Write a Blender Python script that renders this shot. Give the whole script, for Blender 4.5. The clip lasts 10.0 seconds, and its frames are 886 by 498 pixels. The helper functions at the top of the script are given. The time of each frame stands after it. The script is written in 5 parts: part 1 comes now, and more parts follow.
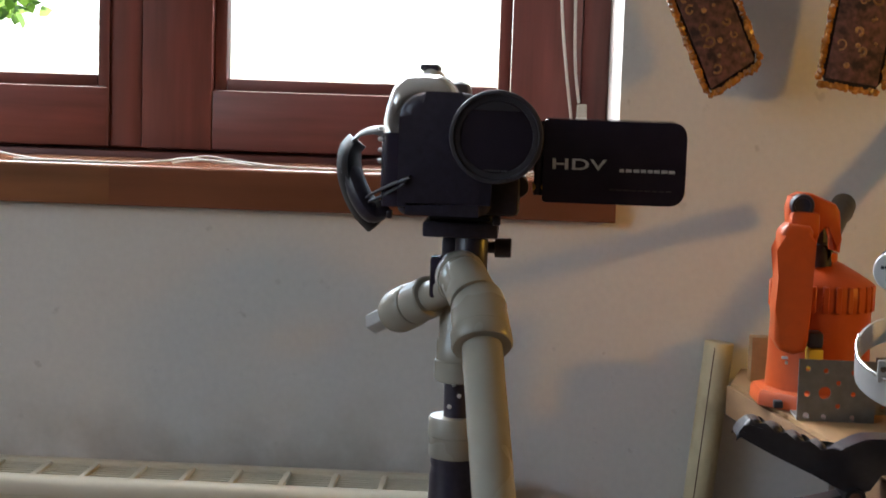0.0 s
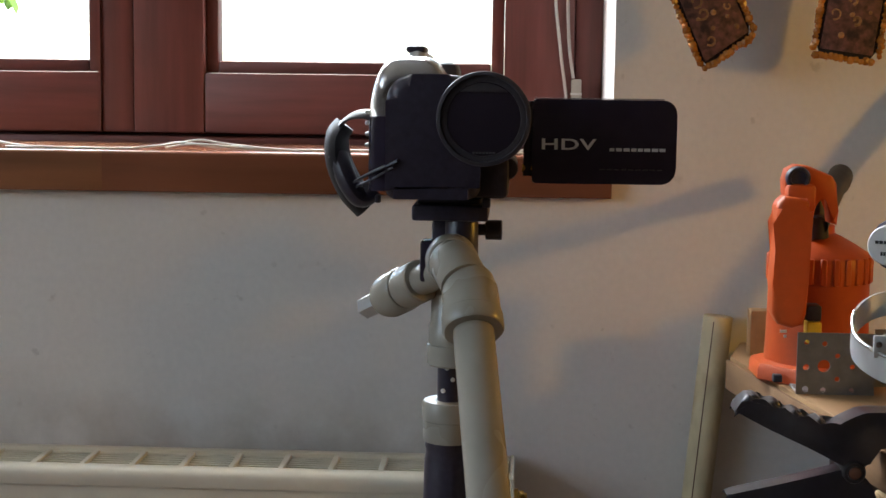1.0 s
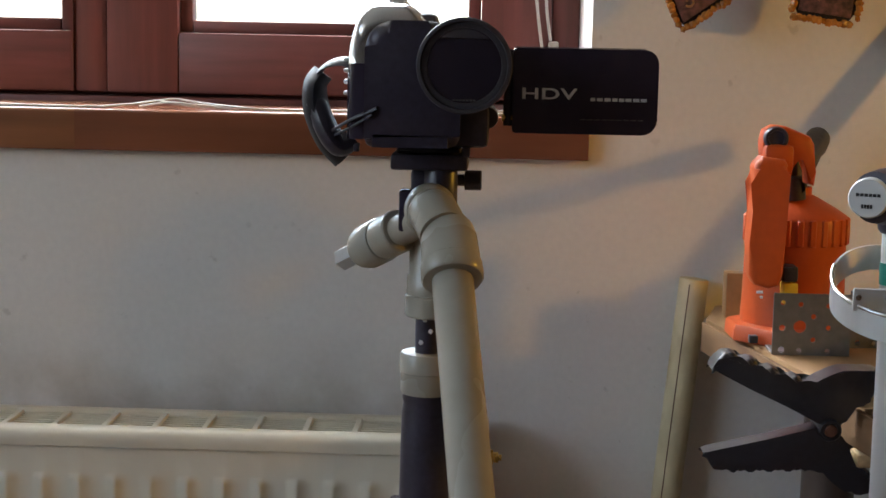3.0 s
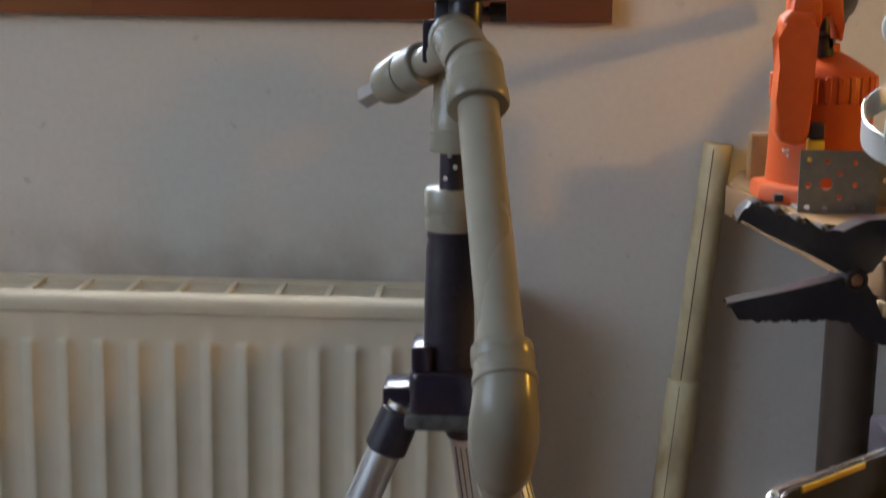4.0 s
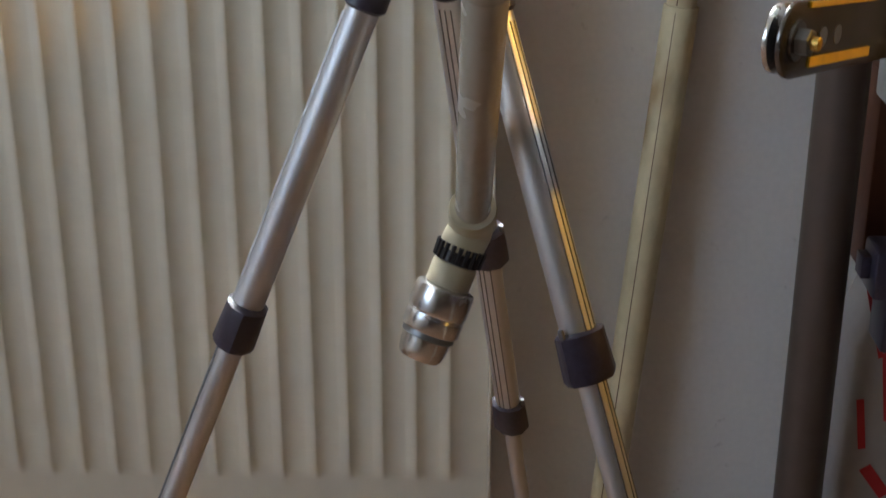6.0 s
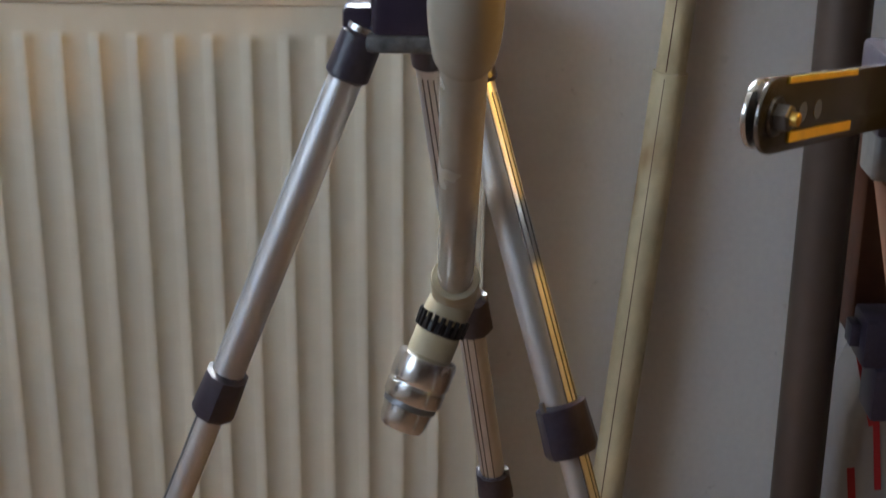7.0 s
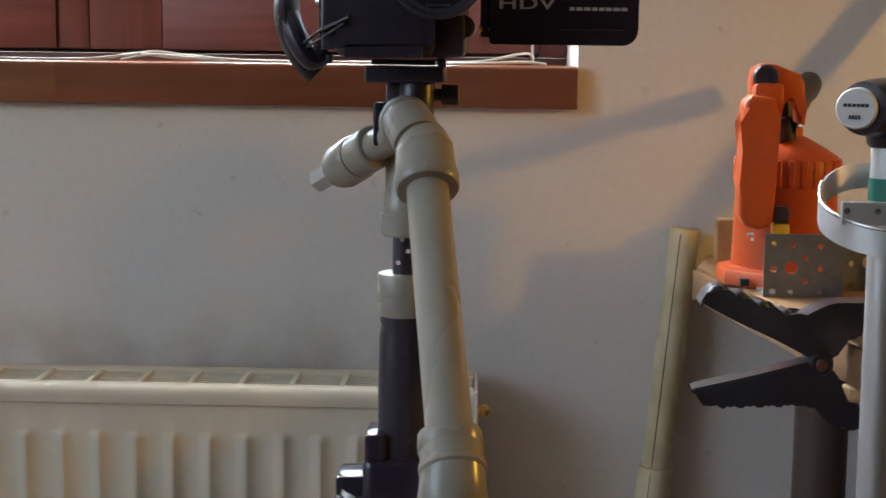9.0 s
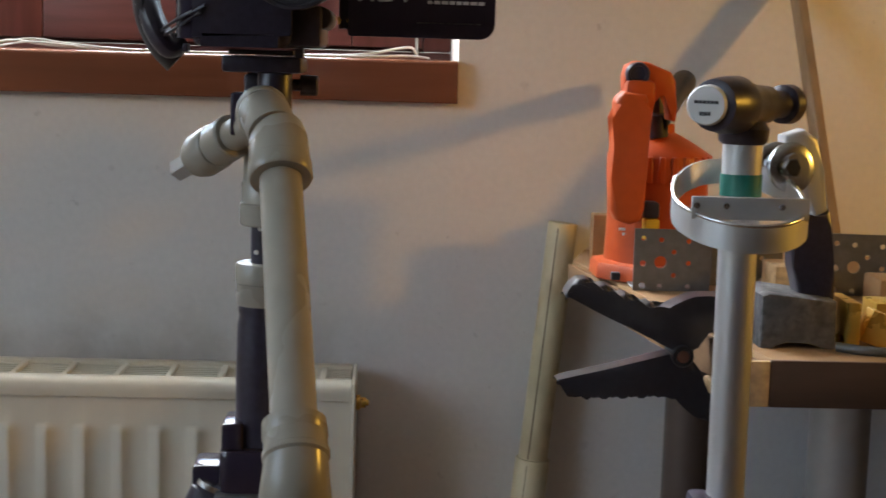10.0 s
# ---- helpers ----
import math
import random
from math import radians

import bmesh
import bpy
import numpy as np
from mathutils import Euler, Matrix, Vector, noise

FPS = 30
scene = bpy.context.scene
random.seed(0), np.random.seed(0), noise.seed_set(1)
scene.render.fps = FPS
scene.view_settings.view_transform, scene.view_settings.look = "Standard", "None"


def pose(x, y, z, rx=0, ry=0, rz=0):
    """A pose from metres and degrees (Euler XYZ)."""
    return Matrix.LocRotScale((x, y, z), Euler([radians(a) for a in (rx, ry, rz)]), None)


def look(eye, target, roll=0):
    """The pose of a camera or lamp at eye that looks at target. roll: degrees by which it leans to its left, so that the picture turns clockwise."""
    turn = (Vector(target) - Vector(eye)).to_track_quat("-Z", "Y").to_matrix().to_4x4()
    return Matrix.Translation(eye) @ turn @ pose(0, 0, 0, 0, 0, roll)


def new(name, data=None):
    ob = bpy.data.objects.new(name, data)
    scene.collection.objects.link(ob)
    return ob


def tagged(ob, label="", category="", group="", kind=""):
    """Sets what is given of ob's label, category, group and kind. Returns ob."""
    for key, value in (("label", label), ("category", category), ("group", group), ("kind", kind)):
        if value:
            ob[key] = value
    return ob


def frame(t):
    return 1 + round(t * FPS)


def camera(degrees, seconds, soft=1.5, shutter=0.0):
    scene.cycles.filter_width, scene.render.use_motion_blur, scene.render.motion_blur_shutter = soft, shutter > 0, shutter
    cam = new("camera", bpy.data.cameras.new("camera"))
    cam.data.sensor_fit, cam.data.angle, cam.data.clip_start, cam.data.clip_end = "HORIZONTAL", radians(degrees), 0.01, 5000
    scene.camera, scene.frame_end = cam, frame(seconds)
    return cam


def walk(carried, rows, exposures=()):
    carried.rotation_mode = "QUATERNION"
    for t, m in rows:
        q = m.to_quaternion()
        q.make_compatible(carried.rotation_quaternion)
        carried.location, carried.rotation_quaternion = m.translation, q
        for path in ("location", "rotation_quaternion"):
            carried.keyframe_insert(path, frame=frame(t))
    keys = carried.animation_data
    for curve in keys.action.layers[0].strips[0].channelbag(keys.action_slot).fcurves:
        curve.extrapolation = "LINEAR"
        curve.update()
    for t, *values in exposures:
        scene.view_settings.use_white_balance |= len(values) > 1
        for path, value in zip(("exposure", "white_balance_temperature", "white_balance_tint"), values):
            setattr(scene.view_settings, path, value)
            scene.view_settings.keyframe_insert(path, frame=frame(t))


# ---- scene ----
cam = camera(34.1, 10.0, shutter=0.4)
PATH = [
    (0, (0.066, 0.012, 1.122), (-0.026, 2.001, 0.938), 1.9),
    (0.5, (0.074, 0.019, 1.121), (-0.018, 2.004, 0.896), 0.8),
    (1, (0.072, 0.019, 1.126), (-0.023, 2.004, 0.907), 0.7),
    (1.5, (0.075, 0.024, 1.122), (-0.017, 2.009, 0.895), 0.5),
    (2, (0.07, 0.025, 1.118), (-0.02, 2.008, 0.876), 0.7),
    (3.3, (0.068, 0.024, 1.108), (0.016, 2.005, 0.842), 1.2),
    (3.5, (0.067, 0.024, 1.099), (0.01, 2.001, 0.806), 1.2),
    (4, (0.066, 0.027, 1.078), (-0.012, 1.988, 0.69), 0.9),
    (4.5, (0.066, 0.033, 1.049), (-0.002, 1.969, 0.55), 0.7),
    (5, (0.064, 0.04, 1.025), (-0.012, 1.948, 0.43), 0.8),
    (5.5, (0.07, 0.044, 1.003), (0.005, 1.921, 0.315), 0.2),
    (5.7, (0.069, 0.045, 0.996), (0.01, 1.910, 0.278), 0.1),
    (6.25, (0.073, 0.050, 0.979), (0.012, 1.905, 0.208), 0.1),
    (6.8, (0.078, 0.054, 0.986), (0.018, 1.921, 0.279), 0.3),
    (7, (0.078, 0.054, 0.989), (0.021, 1.935, 0.308), 0.5),
    (7.5, (0.081, 0.052, 1.019), (0.019, 1.969, 0.453), 0.0),
    (8, (0.082, 0.047, 1.046), (0.006, 2.0, 0.625), 0.2),
    (8.5, (0.078, 0.043, 1.064), (-0.001, 2.015, 0.745), 0.5),
    (9, (0.08, 0.039, 1.074), (0.025, 2.02, 0.808), 0.7),
    (9.5, (0.094, 0.036, 1.073), (0.089, 2.018, 0.806), 1.2),
    (10, (0.104, 0.033, 1.073), (0.18, 2.013, 0.803), 1.7),
]
walk(cam, [(t, look(eye, target, roll)) for t, eye, target, roll in PATH],
     exposures=[(0, 2.35), (2, 2.35), (3.5, 2.5), (4.5, 2.60), (5.5, 2.92), (7, 2.99), (8, 2.76), (9, 2.58), (10, 2.55)])


# ---- light ----
world = bpy.data.worlds.new("sky")
scene.world = world
world.use_nodes = True
_n = world.node_tree.nodes
_bg = _n["Background"]
_sky = _n.new("ShaderNodeTexSky")
_sky.sky_type, _sky.sun_disc = "NISHITA", False
_sky.sun_elevation, _sky.sun_rotation = radians(50), radians(153)
_sky.dust_density, _sky.air_density = 1.6, 1.0
world.node_tree.links.new(_sky.outputs[0], _bg.inputs[0])
_bg.inputs[1].default_value = 0.15
scene.view_settings.exposure = 2.35


def area_light(name, m, power, w, h, colour):
    d = bpy.data.lights.new(name, "AREA")
    d.shape, d.size, d.size_y, d.energy, d.color = "RECTANGLE", w, h, power, colour
    ob = new(name, d)
    ob.matrix_world = m
    return ob


# fill lamp added in an unseen opening of the west wall
area_light("west_fill_light", look((-1.86, -0.3, 1.74), (-0.2, 1.0, 0.9)), 1.02, 1.5, 1.1, (0.93, 0.94, 0.83))
# sky light in the upper part of the window opening
area_light("window_daylight", look((-0.36, 1.72, 1.72), (-0.1, 0.5, 0.9)), 6.0, 0.95, 0.7, (0.93, 0.97, 1.0))
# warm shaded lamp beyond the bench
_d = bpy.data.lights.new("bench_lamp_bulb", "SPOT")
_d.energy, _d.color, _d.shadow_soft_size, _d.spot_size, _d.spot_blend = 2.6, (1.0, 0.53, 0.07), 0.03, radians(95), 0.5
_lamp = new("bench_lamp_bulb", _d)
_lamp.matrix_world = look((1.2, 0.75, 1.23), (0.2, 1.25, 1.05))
# sun behind the house
_d = bpy.data.lights.new("sun", "SUN")
_d.energy, _d.angle, _d.color = 2.5, radians(0.6), (1.0, 0.95, 0.88)
new("sun", _d).matrix_world = look((3, -6, 8), (0, 0, 0))


# ---- materials ----
def mat(name, colour, rough=0.5, metal=0.0, grain=0.12, scale=60.0, stain=0.12, stain_scale=6.0, bump=0.15, stretch=(1, 1, 1), coat=0.0, second=None, rand=0.0, gloss=0.5):
    m = bpy.data.materials.new(name)
    m.use_nodes = True
    n, l = m.node_tree.nodes, m.node_tree.links
    b = n["Principled BSDF"]
    tc = n.new("ShaderNodeTexCoord")
    mp = n.new("ShaderNodeMapping")
    mp.inputs["Scale"].default_value = stretch
    l.new(tc.outputs["Object"], mp.inputs[0])
    fine, big = n.new("ShaderNodeTexNoise"), n.new("ShaderNodeTexNoise")
    fine.inputs["Scale"].default_value, fine.inputs["Detail"].default_value = scale, 6
    big.inputs["Scale"].default_value, big.inputs["Detail"].default_value = stain_scale, 4
    l.new(mp.outputs[0], fine.inputs["Vector"])
    l.new(mp.outputs[0], big.inputs["Vector"])
    def mix(fac, a, c):
        x = n.new("ShaderNodeMix")
        x.data_type = "RGBA"
        if a is not None:
            l.new(a, x.inputs[6])
        l.new(fac, x.inputs[0])
        return x
    base = (*colour, 1)
    dark = tuple(c * (1 - grain) for c in colour) + (1,)
    lite = tuple(min(1, c * (1 + grain)) for c in colour) + (1,)
    r1 = n.new("ShaderNodeValToRGB")
    r1.color_ramp.elements[0].position, r1.color_ramp.elements[1].position = 0.3, 0.7
    r1.color_ramp.elements[0].color, r1.color_ramp.elements[1].color = dark, lite
    l.new(fine.outputs[0], r1.inputs[0])
    r2 = n.new("ShaderNodeMapRange")
    r2.inputs[1].default_value, r2.inputs[2].default_value = (0.53, 0.66) if second else (0.45, 0.75)
    r2.inputs[3].default_value, r2.inputs[4].default_value = 0.0, 1.0 if second else stain * 4
    l.new(big.outputs[0], r2.inputs[0])
    x = mix(r2.outputs[0], r1.outputs[0], None)
    x.inputs[7].default_value = (*(second or tuple(c * 0.72 for c in colour)), 1)
    out = x.outputs[2]
    if rand:
        oi = n.new("ShaderNodeObjectInfo")
        hs = n.new("ShaderNodeHueSaturation")
        rr = n.new("ShaderNodeMapRange")
        rr.inputs[3].default_value, rr.inputs[4].default_value = 1 - rand, 1 + rand
        l.new(oi.outputs["Random"], rr.inputs[0])
        l.new(rr.outputs[0], hs.inputs["Value"])
        l.new(out, hs.inputs["Color"])
        out = hs.outputs[0]
    l.new(out, b.inputs["Base Color"])
    rg = n.new("ShaderNodeMapRange")
    rg.inputs[3].default_value, rg.inputs[4].default_value = max(0.03, rough - 0.08), min(1, rough + 0.1)
    l.new(big.outputs[0], rg.inputs[0])
    l.new(rg.outputs[0], b.inputs["Roughness"])
    b.inputs["Metallic"].default_value = metal
    b.inputs["Coat Weight"].default_value = coat
    b.inputs["Specular IOR Level"].default_value = gloss
    if bump:
        bp = n.new("ShaderNodeBump")
        bp.inputs["Strength"].default_value, bp.inputs["Distance"].default_value = bump, 0.001
        l.new(fine.outputs[0], bp.inputs["Height"])
        l.new(bp.outputs[0], b.inputs["Normal"])
    return m


M_WALL = mat("wall_paint", (0.72, 0.69, 0.65), 0.75, grain=0.03, scale=150, stain=0.03, stain_scale=3, bump=0.12)
def dirt(m):
    """Dust above the radiator and faint smears on the plaster."""
    n, l = m.node_tree.nodes, m.node_tree.links
    b = n["Principled BSDF"]
    old = b.inputs["Base Color"].links[0].from_socket
    tc, sp = n.new("ShaderNodeTexCoord"), n.new("ShaderNodeSeparateXYZ")
    l.new(tc.outputs["Object"], sp.inputs[0])
    def rng(src, a, c, lo, hi):
        r = n.new("ShaderNodeMapRange")
        for k, v in zip((1, 2, 3, 4), (a, c, lo, hi)):
            r.inputs[k].default_value = v
        l.new(src, r.inputs[0])
        return r.outputs[0]
    def mul(a, c):
        k = n.new("ShaderNodeMath")
        k.operation = "MULTIPLY"
        l.new(a, k.inputs[0])
        l.new(c, k.inputs[1])
        return k.outputs[0]
    t1, t2 = n.new("ShaderNodeTexNoise"), n.new("ShaderNodeTexNoise")
    t1.inputs["Scale"].default_value, t1.inputs["Detail"].default_value = 14, 5
    t2.inputs["Scale"].default_value, t2.inputs["Detail"].default_value = 55, 3
    l.new(tc.outputs["Object"], t1.inputs[0])
    l.new(tc.outputs["Object"], t2.inputs[0])
    band = mul(rng(sp.outputs[2], 0.78, 0.86, 1, 0), rng(sp.outputs[2], 0.5, 0.7, 0, 1))
    band = mul(band, rng(sp.outputs[0], 0.0, 0.12, 1, 0))
    dust = mul(band, rng(t1.outputs[0], 0.35, 0.65, 0.05, 0.5))
    spots = rng(t2.outputs[0], 0.66, 0.72, 0.0, 0.4)
    spots = mul(spots, rng(t1.outputs[0], 0.46, 0.58, 0.0, 1.0))
    for fac, col in ((dust, (0.30, 0.24, 0.17, 1)), (spots, (0.42, 0.38, 0.34, 1))):
        x = n.new("ShaderNodeMix")
        x.data_type = "RGBA"
        l.new(fac, x.inputs[0])
        l.new(old, x.inputs[6])
        x.inputs[7].default_value = col
        old = x.outputs[2]
    l.new(old, b.inputs["Base Color"])


dirt(M_WALL)
# dark brown for the unseen walls, so that little light bounces back
M_DARKWALL = mat("low_bounce_wall", (0.12, 0.075, 0.05), 0.6, grain=0.25, scale=20, stretch=(1, 1, 0.1), bump=0.2)
M_CEIL = mat("ceiling_paint", (0.62, 0.60, 0.57), 0.8, grain=0.02, bump=0.1)
M_FLOOR = mat("floor_boards", (0.24, 0.135, 0.075), 0.45, grain=0.2, scale=30, stretch=(1, 8, 1))
M_WOOD = mat("window_wood", (0.155, 0.050, 0.042), 0.42, grain=0.26, scale=70, stain=0.10, stain_scale=9, bump=0.2, stretch=(1, 1, 0.08), coat=0.0)
M_WOODH = mat("window_wood_rail", (0.155, 0.050, 0.042), 0.42, grain=0.26, scale=70, stain=0.10, stain_scale=9, bump=0.2, stretch=(0.08, 1, 1), coat=0.0)
M_SILL = mat("sill_wood", (0.22, 0.080, 0.042), 0.16, grain=0.3, scale=30, stain=0.14, stain_scale=6, bump=0.03, stretch=(0.1, 1, 1), coat=0.2)
M_SILL2 = mat("sill_wood_pale", (0.26, 0.104, 0.048), 0.17, grain=0.3, scale=34, stain=0.14, stain_scale=6, bump=0.03, stretch=(0.1, 1, 1), coat=0.2)
M_RAD = mat("radiator_enamel", (0.72, 0.67, 0.54), 0.38, grain=0.03, scale=40, stain=0.04, stain_scale=4, bump=0.03)
M_RADD = mat("radiator_grille_enamel", (0.66, 0.61, 0.49), 0.5, grain=0.08, scale=40, stain=0.08, bump=0.05)
M_BLACK = mat("black_plastic", (0.036, 0.030, 0.046), 0.34, grain=0.2, scale=300, stain=0.05, bump=0.08, gloss=0.5)
M_GLOSS = mat("gloss_black_plastic", (0.032, 0.025, 0.042), 0.14, grain=0.1, stain=0.04, bump=0.0, gloss=0.5)
M_RUBBER = mat("black_rubber", (0.011, 0.011, 0.014), 0.4, grain=0.2, scale=200, stain=0.1, bump=0.2)
M_CLAMP = mat("clamp_plastic", (0.020, 0.020, 0.027), 0.3, grain=0.15, scale=200, stain=0.1, bump=0.05, gloss=0.6)
M_SILVER = mat("silver_plastic", (0.62, 0.63, 0.65), 0.28, metal=0.6, grain=0.05, bump=0.02)
M_DGREY = mat("dark_grey_plastic", (0.055, 0.050, 0.058), 0.33, grain=0.1, scale=200, bump=0.05, gloss=0.35)
M_PVC = mat("grey_pvc", (0.36, 0.33, 0.275), 0.25, grain=0.04, scale=90, stain=0.04, stain_scale=10, bump=0.03)
M_PVCD = mat("beige_pvc", (0.40, 0.35, 0.24), 0.4, grain=0.06, scale=90, stain=0.08, stain_scale=20, bump=0.05)
M_ALU = mat("brushed_aluminium", (0.62, 0.62, 0.63), 0.42, metal=0.9, grain=0.05, scale=120, stain=0.05, bump=0.06, stretch=(1, 1, 0.1))
M_ALUW = mat("pale_aluminium", (0.55, 0.55, 0.55), 0.4, metal=0.55, grain=0.05, scale=120, stain=0.05, bump=0.04)
M_CHROME = mat("chrome", (0.72, 0.74, 0.76), 0.24, metal=1.0, grain=0.05, stain=0.08, stain_scale=60, bump=0.02)
M_STEEL = mat("galvanised_steel", (0.20, 0.205, 0.21), 0.42, metal=0.75, grain=0.12, scale=120, stain=0.1, stain_scale=40, bump=0.1)
M_BRASS = mat("yellowed_brass", (0.66, 0.42, 0.09), 0.28, metal=0.5, grain=0.12, stain=0.2, stain_scale=60, bump=0.05)
# barely metallic yellow that paints the warm lamp's reflection on the slotted bar
M_GLINT = mat("lamp_glint_yellow", (0.90, 0.58, 0.05), 0.3, metal=0.1, grain=0.15, scale=120, stain=0.2, stain_scale=60, bump=0.1)
M_GUN = mat("gunmetal", (0.17, 0.16, 0.155), 0.2, metal=0.85, grain=0.1, stain=0.1, stain_scale=40, bump=0.05)
M_ORANGE = mat("orange_plastic", (0.50, 0.075, 0.010), 0.42, grain=0.06, scale=120, stain=0.08, stain_scale=25, bump=0.12)
M_YELLOW = mat("yellow_plastic", (0.75, 0.46, 0.03), 0.4, grain=0.05)
M_BENCH = mat("bench_pine", (0.32, 0.185, 0.083), 0.55, grain=0.22, scale=40, stain=0.12, stain_scale=12, bump=0.25, stretch=(1, 0.12, 1))
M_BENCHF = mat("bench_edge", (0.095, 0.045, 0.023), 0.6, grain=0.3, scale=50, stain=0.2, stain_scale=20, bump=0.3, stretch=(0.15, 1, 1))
M_EDGE = mat("weathered_edge", (0.26, 0.145, 0.07), 0.6, grain=0.28, scale=60, stain=0.2, stain_scale=20, bump=0.25, stretch=(1, 0.15, 1))
M_ENDG = mat("end_grain", (0.52, 0.35, 0.18), 0.65, grain=0.25, scale=160, stain=0.1, bump=0.3)
M_COND = mat("old_trunking", (0.62, 0.53, 0.33), 0.5, grain=0.16, scale=45, stain=0.12, stain_scale=11, bump=0.12, second=(0.30, 0.17, 0.06), stretch=(1, 1, 0.55))
M_POST = mat("bench_post_paint", (0.105, 0.08, 0.068), 0.36, metal=0.3, grain=0.06, stain=0.08, bump=0.05)
M_POSTL = mat("pale_post_paint", (0.42, 0.40, 0.36), 0.35, metal=0.2, grain=0.06, bump=0.05)
M_GREEN = mat("green_tape", (0.012, 0.16, 0.12), 0.4, grain=0.06, bump=0.05)
M_CLOTH = mat("brown_brocade", (0.12, 0.050, 0.040), 0.6, grain=0.6, scale=160, stain=0.2, stain_scale=70, bump=0.9, second=(0.028, 0.012, 0.012))
M_THREAD = mat("gold_thread", (0.34, 0.17, 0.06), 0.45, grain=0.4, scale=300, stain=0.2, stain_scale=90, bump=0.6, rand=0.4)
M_CLOTHD = mat("black_velvet", (0.016, 0.010, 0.010), 0.85, grain=0.3, scale=200, bump=0.5)
M_BEAD = mat("amber_beads", (0.40, 0.155, 0.028), 0.25, grain=0.3, scale=90, stain=0.2, rand=0.35, bump=0.1)
M_CABLE = mat("white_cable", (0.48, 0.45, 0.40), 0.45, grain=0.03, bump=0.0)
M_WHITE = mat("white_print", (0.72, 0.72, 0.72), 0.4, grain=0.02, bump=0.0)
M_DKPRINT = mat("dark_print", (0.03, 0.03, 0.035), 0.5, grain=0.02, bump=0.0)
M_BAG = mat("white_packaging", (0.34, 0.31, 0.29), 0.45, grain=0.05, bump=0.1)
M_RED = mat("red_print", (0.45, 0.02, 0.025), 0.5, grain=0.05, bump=0.0)
M_BROWN = mat("brown_wood", (0.10, 0.035, 0.018), 0.5, grain=0.2, bump=0.1)
M_LATH = mat("lath_wood", (0.30, 0.19, 0.10), 0.5, grain=0.2, scale=50, stain=0.15, bump=0.15, stretch=(1, 1, 0.1))
M_LEAF = mat("leaf", (0.16, 0.30, 0.035), 0.5, grain=0.25, scale=40, bump=0.1, rand=0.3)
M_YARD = mat("yard", (0.16, 0.17, 0.13), 0.9, grain=0.3, scale=8, stain_scale=0.5)
M_STEM = mat("stem_bark", (0.10, 0.07, 0.04), 0.8, grain=0.25)
M_MORTAR = mat("grey_rough_metal", (0.12, 0.12, 0.125), 0.6, metal=0.5, grain=0.5, scale=160, stain=0.25, stain_scale=55, bump=1.0)
M_SHELL = mat("silver_shell", (0.60, 0.60, 0.62), 0.16, metal=0.9, grain=0.05, bump=0.0)
M_STRAP = mat("strap_leather", (0.010, 0.009, 0.013), 0.45, grain=0.15, scale=200, bump=0.15, gloss=0.2)
M_LENS = mat("lens_cover", (0.026, 0.020, 0.030), 0.12, grain=0.0, stain=0.0, bump=0.0)
M_GLASS = bpy.data.materials.new("window_glass")
M_GLASS.use_nodes = True
_g = M_GLASS.node_tree.nodes["Principled BSDF"]
_g.inputs["Transmission Weight"].default_value, _g.inputs["Roughness"].default_value, _g.inputs["IOR"].default_value = 1.0, 0.0, 1.02
_g.inputs["Base Color"].default_value = (0.98, 0.99, 0.98, 1)


# ---- mesh helpers ----
def finish(name, bm, material, sharp=38):
    bmesh.ops.recalc_face_normals(bm, faces=bm.faces)
    me = bpy.data.meshes.new(name)
    bm.to_mesh(me)
    bm.free()
    me.shade_smooth()
    me.set_sharp_from_angle(angle=radians(sharp))
    me.materials.append(material)
    return me


def thing(name, at, label, category, group="", kind=""):
    ob = new(name)
    ob.location = at
    ob.empty_display_size = 0.02
    bpy.context.view_layer.update()
    return tagged(ob, label, category, group, kind)


def part(name, bm, material, parent, label="", sharp=38):
    ob = new(name, finish(name, bm, material, sharp))
    ob.parent = parent
    if parent.type == "EMPTY":
        ob.matrix_parent_inverse = Matrix.Translation(-parent.location)
    if label:
        ob["label"] = label
    return ob


def solo(name, bm, material, label, category, group="", kind="", sharp=38):
    return tagged(new(name, finish(name, bm, material, sharp)), label, category, group, kind)


def box(bm, lo, hi, bevel=0.0, m=None, seg=2):
    vs = [bm.verts.new((x, y, z)) for x in (lo[0], hi[0]) for y in (lo[1], hi[1]) for z in (lo[2], hi[2])]
    fs = [bm.faces.new([vs[i] for i in f]) for f in ((0, 1, 3, 2), (4, 6, 7, 5), (0, 4, 5, 1), (2, 3, 7, 6), (0, 2, 6, 4), (1, 5, 7, 3))]
    if bevel:
        es = list({e for f in fs for e in f.edges})
        r = bmesh.ops.bevel(bm, geom=es, offset=bevel, segments=seg, profile=0.5, affect="EDGES")
        vs = list({v for f in r["faces"] for v in f.verts} | {v for v in vs if v.is_valid})
    if m is not None:
        bmesh.ops.transform(bm, matrix=m, verts=vs)
    return bm


def axes(d):
    d = Vector(d).normalized()
    u = d.orthogonal().normalized() if abs(d.z) > 0.95 or abs(d.z) < 1e-6 else Vector((0, 0, 1)).cross(d).normalized()
    return u, d.cross(u)


